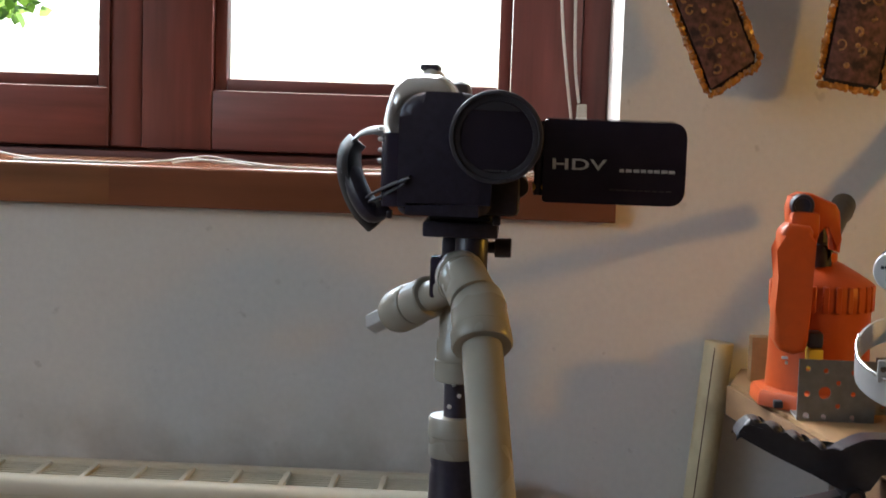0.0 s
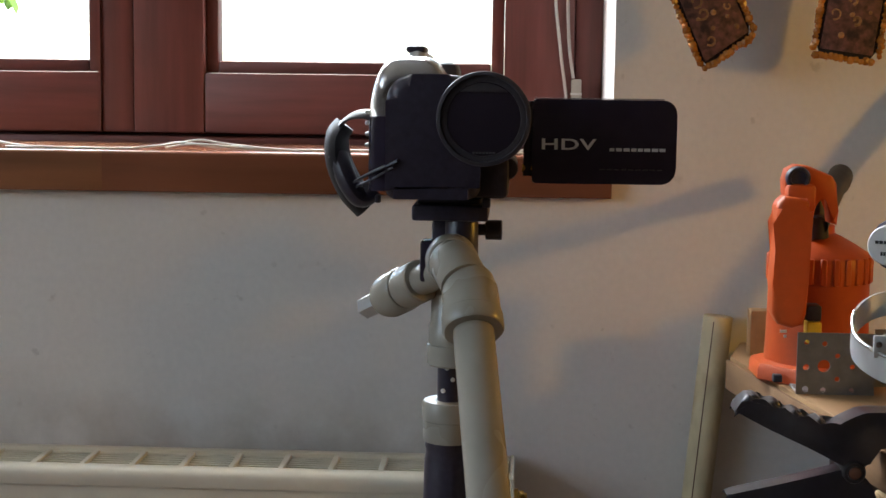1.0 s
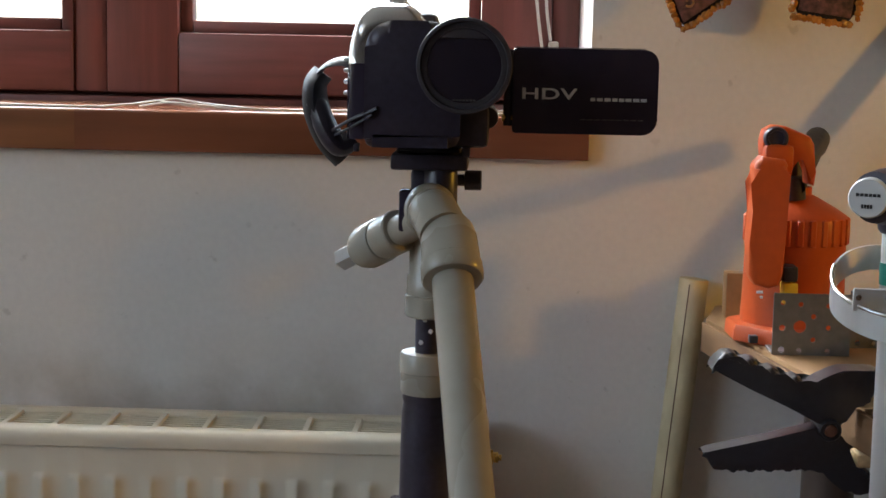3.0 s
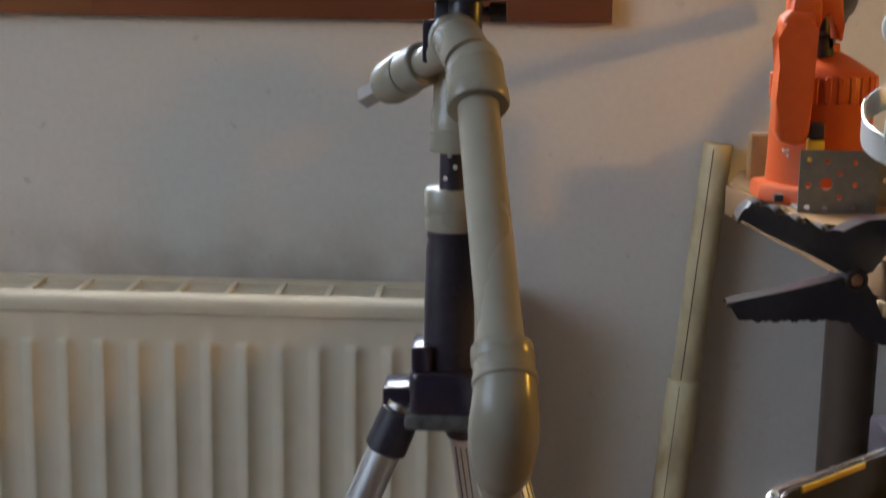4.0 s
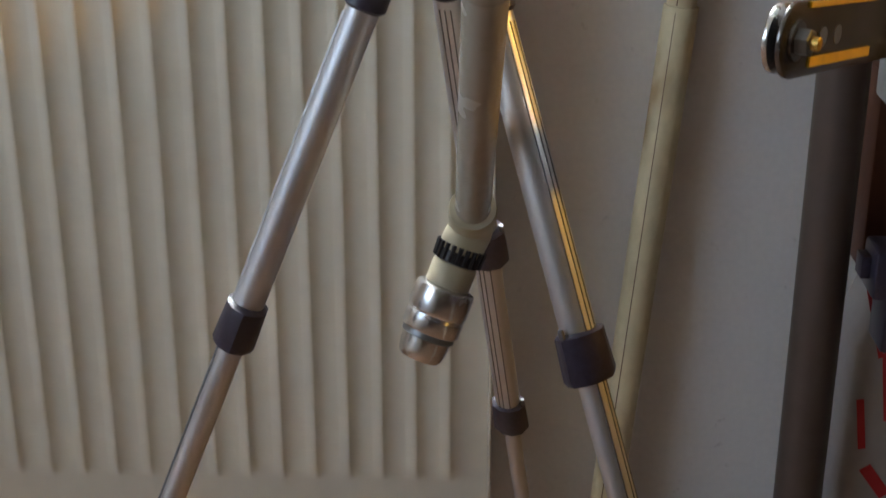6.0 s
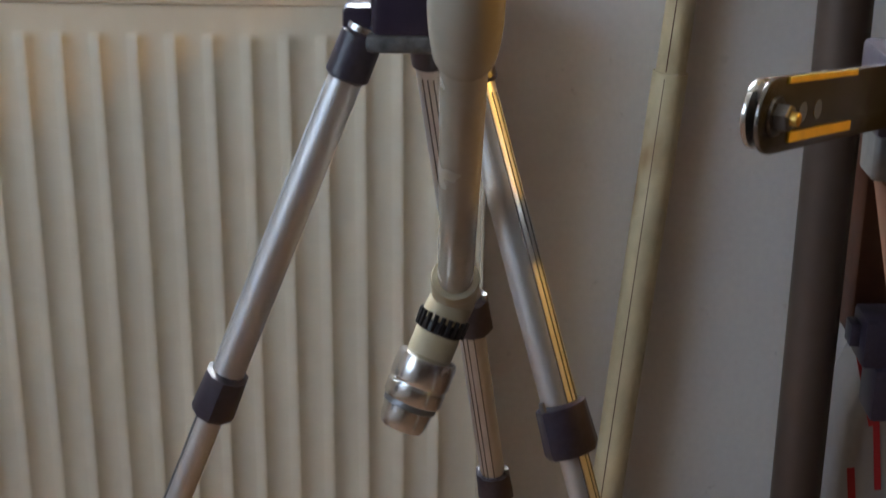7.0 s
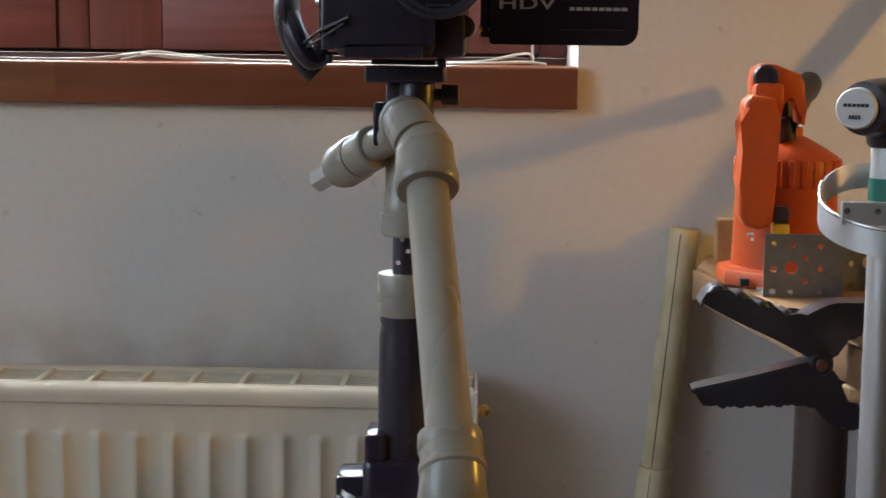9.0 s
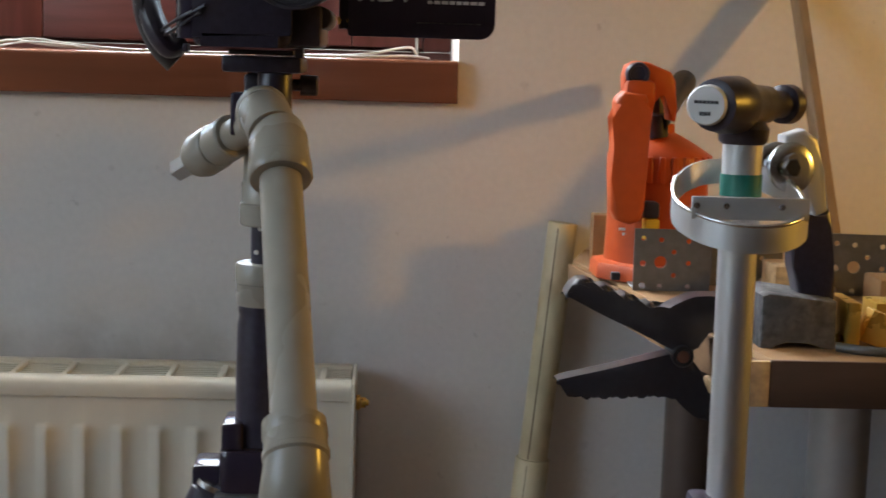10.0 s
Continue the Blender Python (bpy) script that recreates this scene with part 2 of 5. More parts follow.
def lathe(bm, p0, d, profile, seg=28, caps=True, oval=1.0, turn=0.0):
    """profile: rows of (distance along d, radius)."""
    p0, d = Vector(p0), Vector(d).normalized()
    u, v = axes(d)
    c, s = math.cos(turn), math.sin(turn)
    u, v = u * c + v * s, v * c - u * s
    rings = []
    for h, r in profile:
        rings.append([bm.verts.new(p0 + d * h + (u * math.cos(a) + v * math.sin(a) * oval) * r) for a in (2 * math.pi * k / seg for k in range(seg))])
    for a, b in zip(rings, rings[1:]):
        for k in range(seg):
            bm.faces.new((a[k], a[(k + 1) % seg], b[(k + 1) % seg], b[k]))
    if caps:
        bm.faces.new(rings[0][::-1])
        bm.faces.new(rings[-1])
    return bm


def cyl(bm, p0, p1, r0, r1=None, seg=24, ease=0.0, oval=1.0, turn=0.0):
    p0, p1 = Vector(p0), Vector(p1)
    h, r1 = (p1 - p0).length, r0 if r1 is None else r1
    prof = [(0, r0), (h, r1)] if not ease else [(0, r0 - ease), (ease * 0.3, r0 - ease * 0.3), (ease, r0), (h - ease, r1), (h - ease * 0.3, r1 - ease * 0.3), (h, r1 - ease)]
    return lathe(bm, p0, p1 - p0, prof, seg, True, oval, turn)


def spline(pts, n=8):
    pts = [Vector(p) for p in pts]
    out = []
    for i in range(len(pts) - 1):
        a, b, c, d = pts[max(i - 1, 0)], pts[i], pts[i + 1], pts[min(i + 2, len(pts) - 1)]
        for k in range(n):
            t = k / n
            out.append(0.5 * (2 * b + (c - a) * t + (2 * a - 5 * b + 4 * c - d) * t * t + (3 * b - a - 3 * c + d) * t ** 3))
    return out + [pts[-1]]


def sweep(bm, pts, r, seg=12, flat=1.0, up=None, smooth=8):
    """A tube along points; r: a radius or a function of 0..1; flat: the height over the width."""
    ps = spline(pts, smooth) if smooth else [Vector(p) for p in pts]
    rings, n = [], len(ps)
    d0 = (ps[1] - ps[0]).normalized()
    u = Vector(up).normalized() if up else d0.orthogonal().normalized()
    for i, p in enumerate(ps):
        d = (ps[min(i + 1, n - 1)] - ps[max(i - 1, 0)]).normalized()
        u = (u - d * u.dot(d)).normalized()
        v = d.cross(u)
        rr = r(i / (n - 1)) if callable(r) else r
        rings.append([bm.verts.new(p + u * math.cos(a) * rr + v * math.sin(a) * rr * flat) for a in (2 * math.pi * k / seg for k in range(seg))])
    for a, b in zip(rings, rings[1:]):
        for k in range(seg):
            bm.faces.new((a[k], a[(k + 1) % seg], b[(k + 1) % seg], b[k]))
    bm.faces.new(rings[0][::-1])
    bm.faces.new(rings[-1])
    return bm


def prism(bm, outline, o, ux, uy, depth, bevel=0.0, seg=2):
    """A closed outline in the plane (o, ux, uy), pushed depth along ux x uy."""
    o, ux, uy = Vector(o), Vector(ux).normalized(), Vector(uy).normalized()
    w = ux.cross(uy)
    a = [bm.verts.new(o + ux * x + uy * y) for x, y in outline]
    b = [bm.verts.new(v.co + w * depth) for v in a]
    fa, fb = bm.faces.new(a[::-1]), bm.faces.new(b)
    n = len(a)
    for k in range(n):
        bm.faces.new((a[k], a[(k + 1) % n], b[(k + 1) % n], b[k]))
    if bevel:
        bmesh.ops.bevel(bm, geom=list(fa.edges) + list(fb.edges), offset=bevel, segments=seg, profile=0.5, affect="EDGES")
    return bm


def round_rect(x0, y0, x1, y1, radii, n=6):
    """radii: at (x0,y0), (x1,y0), (x1,y1), (x0,y1)."""
    out = []
    for (cx, cy, sx, sy, a0), r in zip(((x0, y0, 1, 1, 180), (x1, y0, -1, 1, 270), (x1, y1, -1, -1, 0), (x0, y1, 1, -1, 90)), radii):
        for k in range(n + 1):
            a = radians(a0 + 90 * k / n)
            out.append((cx + sx * r + r * math.cos(a), cy + sy * r + r * math.sin(a)))
    return out


B = bmesh.new

# ---- the room ----
WY = 1.40                      # inner face of the window wall
WX0, WX1, WZ0, WZ1 = -0.89, 0.166, 1.0253, 2.15
RX0, RX1, RY0, RH = -1.9, 2.4, -4.5, 2.5
bm = B()
box(bm, (RX0 - 0.2, WY, 0), (WX0, WY + 0.3, RH))
box(bm, (WX1, WY, 0), (RX1 + 0.2, WY + 0.3, RH))
box(bm, (WX0, WY, 0), (WX1, WY + 0.3, WZ0))
box(bm, (WX0, WY, WZ1), (WX1, WY + 0.3, RH))
solo("wall_north", bm, M_WALL, "off-white painted plaster wall with faint scuffs round the window", "wall", kind="structure")
# unseen wall; its opening is added to let in fill from the left
bm = B()
box(bm, (RX0 - 0.2, RY0, 0), (RX0, -1.15, RH))
box(bm, (RX0 - 0.2, 0.45, 0), (RX0, WY, RH))
box(bm, (RX0 - 0.2, -1.15, 0), (RX0, 0.45, 1.15))
box(bm, (RX0 - 0.2, -1.15, 2.35), (RX0, 0.45, RH))
solo("wall_west", bm, M_WALL, "plain off-white unseen wall with an opening added for fill light", "wall", kind="structure")
# unseen walls, set far off and dark to keep bounce light low
solo("wall_east", box(B(), (RX1, RY0, 0), (RX1 + 0.2, WY, RH)), M_DARKWALL, "unseen wall kept dark brown to limit bounce light", "wall", kind="structure")
solo("wall_south", box(B(), (RX0 - 0.2, RY0 - 0.2, 0), (RX1 + 0.2, RY0, RH)), M_DARKWALL, "unseen wall kept dark brown to limit bounce light", "wall", kind="structure")
solo("floor", box(B(), (RX0 - 0.2, RY0 - 0.2, -0.1), (RX1 + 0.2, WY + 0.3, 0)), M_FLOOR, "dark wooden floor under the tripod and bench", "floor", kind="structure")
solo("ceiling", box(B(), (RX0 - 0.2, RY0 - 0.2, RH), (RX1 + 0.2, WY + 0.3, RH + 0.1)), M_CEIL, "plain white painted ceiling", "ceiling", kind="structure")


def window(y=1.585):
    w = thing("window_1", (-0.36, y, 1.07), "dark red-brown wooden casement window with two bright panes", "window", kind="structure")
    x0, x1, top = WX0, WX1, WZ1
    mid = -0.3605
    # fixed frame
    part("frame_rail", box(B(), (x0, y + 0.012, WZ0 + 0.03), (x1, y + 0.07, 1.072), 0.002), M_WOODH, w)
    part("frame_rebate", box(B(), (x0, y + 0.0465, 1.0722), (x1, y + 0.069, 1.092), 0.001), M_WOODH, w)
    part("frame_post", box(B(), (0.136, y + 0.006, 1.0725), (x1, y + 0.07, top), 0.003), M_WOOD, w)
    part("frame_post", box(B(), (x0, y + 0.006, 1.0725), (x0 + 0.03, y + 0.07, top), 0.003), M_WOOD, w)
    part("frame_head", box(B(), (x0 + 0.031, y + 0.006, top - 0.03), (0.135, y + 0.07, top), 0.003), M_WOODH, w)
    part("astragal", box(B(), (-0.3795, y + 0.004, 1.076), (-0.3435, y + 0.05, top - 0.031), 0.003), M_WOOD, w)
    def casement(a, b, ga, gb):
        c = part("casement", box(B(), (a, y, 1.076), (ga, y + 0.045, top - 0.035), 0.0018), M_WOOD, w)
        part("stile", box(B(), (gb, y, 1.076), (b, y + 0.045, top - 0.035), 0.0018), M_WOOD, c)
        part("bottom_rail", box(B(), (ga + 0.0005, y + 0.001, 1.076), (gb - 0.0005, y + 0.045, 1.141), 0.0022), M_WOODH, c)
        part("top_rail", box(B(), (ga + 0.0005, y + 0.001, top - 0.1), (gb - 0.0005, y + 0.045, top - 0.035), 0.0018), M_WOODH, c)
        d = 0.014
        for nm, lo, hi, mm in (("bead", (ga + 0.0005, 1.1415), (ga + d, top - 0.101), M_WOOD), ("bead", (gb - d, 1.1415), (gb - 0.0005, top - 0.101), M_WOOD),
                               ("bead", (ga + d + 0.0005, 1.1415), (gb - d - 0.0005, 1.1545), M_WOODH)):
            part(nm, box(B(), (lo[0], y + 0.012, lo[1]), (hi[0], y + 0.036, hi[1]), 0.002), mm, c)
        p = part("pane", box(B(), (ga + 0.004, y + 0.022, 1.145), (gb - 0.004, y + 0.026, top - 0.105)), M_GLASS, c)
        p.visible_shadow = False
    casement(-0.3425, 0.1355, -0.2655, 0.0605)
    casement(-0.858, -0.3800, -0.79, -0.3805 - 0.0005)
    return w


window()
sill = thing("window_sill", (-0.36, 1.45, 1.03), "varnished brown wooden window sill board jointed end to end", "window sill", kind="structure")
_prof = round_rect(1.384, 1.0255, 1.596, 1.065, (0.0015, 0.001, 0.001, 0.0042), 4)
part("board", prism(B(), _prof, (WX0, 0, 0), (0, 1, 0), (0, 0, 1), -0.3212 - WX0), M_SILL2, sill)
part("board", prism(B(), _prof, (-0.3211, 0, 0), (0, 1, 0), (0, 0, 1), WX1 - 0.001 + 0.3211), M_SILL, sill)


# ---- radiator ----
def radiator():
    r = thing("radiator", (-0.4, 1.34, 0.1), "cream enamelled steel panel radiator with vertical ridges under the window", "radiator")
    x0, x1, yf, top, bot = -1.02, 0.074, 1.300, 0.778, 0.16
    # pressed front sheet
    bm, pitch, edge = B(), 0.03333, -0.357
    cols = [x0]
    for k in range(-19, 13):
        e = edge + k * pitch
        for dx, h in ((-0.0175, 0), (-0.0150, 0.0010), (-0.0085, 0.0044), (-0.0062, 0.0050), (-0.0045, 0.0042), (-0.0008, 0)):
            if x0 + 0.03 < e - 0.023 and e < x1 - 0.018:
                cols.append((e + dx, h))
    cols = [(x0, 0)] + cols[1:] + [(x1, 0)]
    rows = [(top - 0.018, 0), (0.7355, 0), (0.734, 0.25), (0.7305, 0.9), (0.728, 1), (0.24, 1), (0.234, 0.9), (0.226, 0.25), (0.222, 0), (bot, 0)]
    grid = [[bm.verts.new((x, yf - h * f * 0.85, z)) for x, h in cols] for z, f in rows]
    for a, b in zip(grid, grid[1:]):
        for k in range(len(cols) - 1):
            bm.faces.new((a[k], a[k + 1], b[k + 1], b[k]))
    part("front_panel", bm, M_RAD, r, "cream ridged steel panel", sharp=60)
    # rounded top cover
    bm = B()
    prof = [(yf, top - 0.0185), (yf - 0.0032, top - 0.0172), (yf - 0.0042, top - 0.0115), (yf - 0.0035, top - 0.006), (yf - 0.001, top - 0.002), (yf + 0.004, top), (yf + 0.010, top), (yf + 0.010, top - 0.03)]
    prism(bm, [(p[0], p[1]) for p in prof], (x0, 0, 0), (0, 1, 0), (0, 0, 1), x1 - x0)
    part("top_cover", bm, M_RAD, r)
    part("back_panel", box(B(), (x0, 1.366, bot), (x1, 1.372, top - 0.004), 0.002), M_RAD, r)
    part("rear_rim", box(B(), (x0, 1.3725, top - 0.03), (x1, 1.384, top - 0.001), 0.003), M_RAD, r)
    part("side_panel", box(B(), (x1 + 0.0005, yf - 0.004, bot), (x1 + 0.004, 1.384, top - 0.001), 0.0015), M_RAD, r)
    part("side_panel", box(B(), (x0 - 0.004, yf - 0.004, bot), (x0 - 0.0005, 1.384, top - 0.001), 0.0015), M_RAD, r)
    g = part("grille", box(B(), (x0, yf + 0.011, top - 0.034), (x1, 1.3655, top - 0.031)), M_RADD, r, "cream slotted top grille")
    x = 0.048
    while x > x0 + 0.02:
        part("crossbar", box(B(), (x - 0.003, yf + 0.0105, top - 0.010), (x + 0.003, 1.366, top - 0.001), 0.001, seg=1), M_RAD, g)
        x -= 0.0465
    for k in range(7):
        y = yf + 0.0145 + k * 0.0078
        part("slat", box(B(), (x0 + 0.002, y, top - 0.009), (x1 - 0.002, y + 0.0038, top - 0.004)), M_RADD, g)
    v = part("bleed_valve", lathe(B(), (x1 + 0.004, 1.33, 0.752), (1, 0, 0), [(0, 0.007), (0.004, 0.007), (0.0045, 0.005), (0.009, 0.005), (0.0092, 0.003), (0.012, 0.0028)], 12), M_BRASS, r, "small brass bleed valve")
    for x in (-0.8, -0.1):
        part("wall_bracket", box(B(), (x, 1.3845, 0.3), (x + 0.03, WY, 0.7), 0.002), M_RAD, r)
    return r


radiator()


# ---- trunking leaning on the wall ----
def trunking():
    t = thing("cable_trunking", (0.205, 1.33, 0.0), "yellowed plastic pipe trunking with brown stains leaning against the wall", "pipe")
    top, step, low = Vector((0.268, 1.3795, 0.917)), Vector((0.2475, 1.375, 0.690)), Vector((0.184, 1.352, 0.0))
    part("upper_pipe", cyl(B(), step - (top - step) * 0.08, top, 0.0140, 0.0138, 24, 0.0008), M_COND, t)
    part("lower_pipe", cyl(B(), low, step, 0.0166, 0.0166, 24, 0.0012), M_COND, t)
    for a, b, r in ((step, top, 0.0140), (low, step, 0.0166)):
        d = Vector((-0.42, -0.907, 0)) * (r - 0.0001)
        cyl(bm := B(), a + d + Vector((0, 0, 0.002)), b + d - Vector((0, 0, 0.004)), 0.0005, 0.0005, 6)
        part("seam", bm, M_BROWN, t, "dark lengthwise seam")


trunking()


# ---- beaded ornaments on the wall ----
def ornament(at, lean, w, h, label, skew=0.0):
    o = thing("beaded_ornament", (at[0], WY - 0.060, at[1]), label, "wall hanging", "beaded wall hangings")
    c, s = math.cos(lean), math.sin(lean)
    ux, uy = Vector((c, 0, s)), Vector((-s, 0, c))
    base = Vector((at[0], WY - 0.060, at[1]))
    tip = [(-w, h), (-w, 0.010), (-w * 0.8, 0), (w * 0.8, skew * 1.8 * w), (w, 0.010 + skew * 2 * w), (w, h)]
    part("backing", prism(B(), tip, base, ux, uy, -0.006, 0.0015), M_CLOTHD, o, "dark velvet backing")
    inner = [(-w * 0.86, h), (-w * 0.86, 0.0045), (w * 0.86, 0.0045 + skew * 1.8 * w), (w * 0.86, h)]
    part("panel", prism(B(), inner, base + Vector((0, -0.0005, 0)), ux, uy, 0.0020, 0.0008), M_CLOTH, o, "brown embroidered brocade")
    rng = random.Random(round(at[0] * 1000))
    def bead(x, y, r):
        p = base + ux * x + uy * y + Vector((0, -0.001 + rng.uniform(-0.001, 0.001), 0))
        bm = B()
        bmesh.ops.create_icosphere(bm, subdivisions=1, radius=r, matrix=Matrix.Translation(p) @ Euler((rng.random() * 3, rng.random() * 3, 0)).to_matrix().to_4x4() @ Matrix.Diagonal((1, 0.8, 1, 1)))
        part("bead", bm, M_BEAD, o, sharp=30)
    k = 0.0
    while k < h:
        bead(-w - 0.0015 + rng.uniform(-0.0006, 0.0006), k + 0.005, rng.uniform(0.0031, 0.0047))
        bead(w + 0.0015 + rng.uniform(-0.0006, 0.0006), k + 0.005 + skew * 2 * w, rng.uniform(0.0031, 0.0047))
        k += 0.0046
    x = -w * 0.95
    while x < w:
        bead(x, skew * (x + w) - 0.0015 + rng.uniform(-0.001, 0.001), rng.uniform(0.0031, 0.0047))
        x += 0.0045
    for _ in range(26):
        p = base + ux * rng.uniform(-w * 0.62, w * 0.62) + uy * rng.uniform(0.018, h * 0.98) + Vector((0, -0.0022, 0))
        a0, rad = rng.uniform(0, 6.28), rng.uniform(0.003, 0.0065)
        arc = [p + ux * (rad * (1 - 0.10 * q) * math.cos(a0 + q * 0.9)) + uy * (rad * (1 - 0.10 * q) * math.sin(a0 + q * 0.9)) for q in range(7)]
        part("embroidery", sweep(B(), arc, rng.uniform(0.0008, 0.0016), 6, smooth=2), M_THREAD, o)
    for _ in range(16):
        p = base + ux * rng.uniform(-w * 0.6, w * 0.6) + uy * rng.uniform(0.016, h * 0.98) + Vector((0, -0.0024, 0))
        bm = B()
        bmesh.ops.create_icosphere(bm, subdivisions=2, radius=rng.uniform(0.0016, 0.0030), matrix=Matrix.Translation(p) @ Matrix.Diagonal((1, 0.5, 1, 1)))
        part("sequin", bm, M_THREAD, o)
    top = base + uy * (h - 0.01)
    part("hanging_peg", cyl(B(), (top.x, WY, top.z), (top.x, top.y - 0.004, top.z), 0.003, 0.003, 10), M_BROWN, o)


ornament((0.2655, 1.1590), radians(24), 0.0265, 0.24, "brown brocade tab edged with amber beads hung askew on the wall", 0.2)
ornament((0.3670, 1.1595), radians(-8), 0.0275, 0.24, "brown brocade tab edged with amber beads hung on the wall")


# ---- tripod ----
AX, AY = 0.0405, 0.765


def leg_clip(p, d, r, parent, m):
    bm = B()
    lathe(bm, p - d * 0.014, d, [(0, r), (0.002, r + 0.0045), (0.024, r + 0.0055), (0.027, r + 0.004), (0.028, r - 0.001)], 10, oval=0.82)
    c = part("leg_clip", bm, m, parent, "black plastic leg clamp")
    u, v = axes(d)
    q = p - d * 0.014
    part("clip_tab", cyl(B(), q - u * (r + 0.003) - d * 0.003, q - u * (r + 0.003) + d * 0.006, 0.0016, 0.0014, 10), M_STEEL, c, "small steel tab")
    return c


def tripod():
    t = thing("camera_tripod", (AX, AY, 0.0), "small folding tripod with silver legs and a black column", "tripod")
    # column
    part("column", lathe(B(), (AX, AY, 0.868), (0, 0, 1), [(0, 0.0135), (0.042, 0.0131), (0.064, 0.0127), (0.069, 0.0118), (0.072, 0.0126), (0.075, 0.012)], 24), M_BLACK, t, "black plastic column sleeve")
    part("stem", cyl(B(), (AX + 0.0005, AY, 0.94), (AX + 0.0005, AY, 1.05), 0.0068, 0.0068, 18), M_BLACK, t)
    for dz, dx in ((0.0, -0.003), (0.006, 0.002), (0.012, -0.001)):
        part("rivet", lathe(B(), (AX + dx, AY - 0.0066, 0.970 + dz), (0, -1, 0), [(0, 0.0013), (0.0006, 0.001)], 8), M_WHITE, t)
    # shoulder
    bm = B()
    prism(bm, round_rect(-0.021, -0.021, 0.021, 0.021, (0.006,) * 4, 4), (AX + 0.001, AY, 0.846), (1, 0, 0), (0, 1, 0), 0.024, 0.003)
    part("shoulder", bm, M_GLOSS, t)
    part("shoulder_block", box(B(), (0.0215, AY - 0.016, 0.866), (0.0325, AY + 0.012, 0.8835), 0.0025), M_GLOSS, t)
    part("shoulder_arm", box(B(), (0.0065, AY - 0.014, 0.842), (0.0255, AY + 0.012, 0.861), 0.003), M_GLOSS, t)
    part("base_plate", box(B(), (0.0185, AY - 0.0235, 0.8395), (0.058, AY + 0.02, 0.8485), 0.003), M_MORTAR, t, "worn grey metal base plate")
    # legs
    legs = (((0.0170, 0.755, 0.8475), (-0.0625, 0.755, 0.651), 0.36),
            ((0.066, 0.748, 0.848), (0.1205, 0.700, 0.662), 0.36),
            ((0.0460, 0.780, 0.848), (0.0695, 0.850, 0.661), 0.36))
    for k, (a, b, low) in enumerate(legs):
        a, b = Vector(a), Vector(b)
        d = (b - a).normalized()
        r = 0.0098 if k < 2 else 0.0088
        top = part("leg", cyl(B(), a + d * 0.012, b, r, r, 22, 0.0, 0.9), M_ALU, t, "silver aluminium leg tube")
        part("hinge_cap", lathe(B(), a - d * 0.001, d, [(0, r - 0.001), (0.002, r + 0.001), (0.024, r + 0.0015), (0.026, r - 0.0005)], 20), M_BLACK, top)
        part("hinge_ring", lathe(B(), a - d * 0.005, d, [(0, r - 0.003), (0.001, r), (0.004, r)], 20), M_CHROME, top)
        u, v = axes(d)
        for o in (-0.35, 0.0, 0.35):
            q = (u * o - v * math.sqrt(1 - o * o) * 0.9 if v.y > 0 else u * o + v * math.sqrt(1 - o * o) * 0.9) * r
            part("leg_groove", cyl(B(), a + d * 0.03 + q, b + q, 0.00045, 0.00045, 6), M_STEEL if k else M_ALUW, top)
        c = b + d * (0.185 if k < 2 else 0.155)
        end = b + d * ((b.z - 0.012) / -d.z)
        mid = part("leg", cyl(B(), b, c, r - (0.0018 if k < 2 else 0.0006), r - (0.0018 if k < 2 else 0.0006), 20, 0.0, 0.9), M_ALU, t, "silver aluminium leg tube")
        part("leg", cyl(B(), c, end, r - 0.0035, r - 0.0035, 16, 0.0, 0.9), M_ALU, t, "thin silver aluminium leg tube")
        for o in (-0.45, 0.05, 0.4):
            q = (u * o - v * math.sqrt(1 - o * o) * 0.9 if v.y > 0 else u * o + v * math.sqrt(1 - o * o) * 0.9) * (r - (0.0018 if k < 2 else 0.0006))
            part("leg_groove", cyl(B(), b + d * 0.012 + q, c + q, 0.00045, 0.00045, 6), M_STEEL, mid)
        leg_clip(b, d, r, t, M_BLACK)
        leg_clip(c, d, r - 0.0018, t, M_BLACK)
        part("rubber_foot", lathe(B(), end + Vector((0, 0, 0.006)), (0, 0, -1), [(0, 0.006), (0.004, 0.009), (0.018, 0.008)], 14), M_RUBBER, t)
    # head
    part("head_body", box(B(), (0.0310, AY - 0.012, 1.043), (0.0525, AY + 0.014, 1.060), 0.002), M_BLACK, t)
    part("head_post", cyl(B(), (0.0465, AY - 0.016, 1.036), (0.0465, AY - 0.016, 1.062), 0.0085, 0.0085, 20, 0.001), M_BLACK, t)
    k = part("tilt_knob", lathe(B(), (0.054, AY - 0.004, 1.0545), (1, 0, 0), [(0, 0.003), (0.004, 0.003), (0.0045, 0.0052), (0.0125, 0.0052), (0.013, 0.0045)], 12), M_BLACK, t, "black ribbed locking knob")
    part("mount_plate", box(B(), (0.0215, AY - 0.026, 1.0605), (0.0600, AY + 0.024, 1.0685), 0.0015), M_BLACK, t)
    part("plate_pad", box(B(), (0.0245, AY - 0.023, 1.0690), (0.0560, AY + 0.021, 1.0715), 0.0008), M_RUBBER, t)
    part("pan_lever", box(B(), (0.0262, AY - 0.030, 1.030), (0.0335, AY - 0.016, 1.0508), 0.0015), M_GLOSS, t)
    return t


tripod()


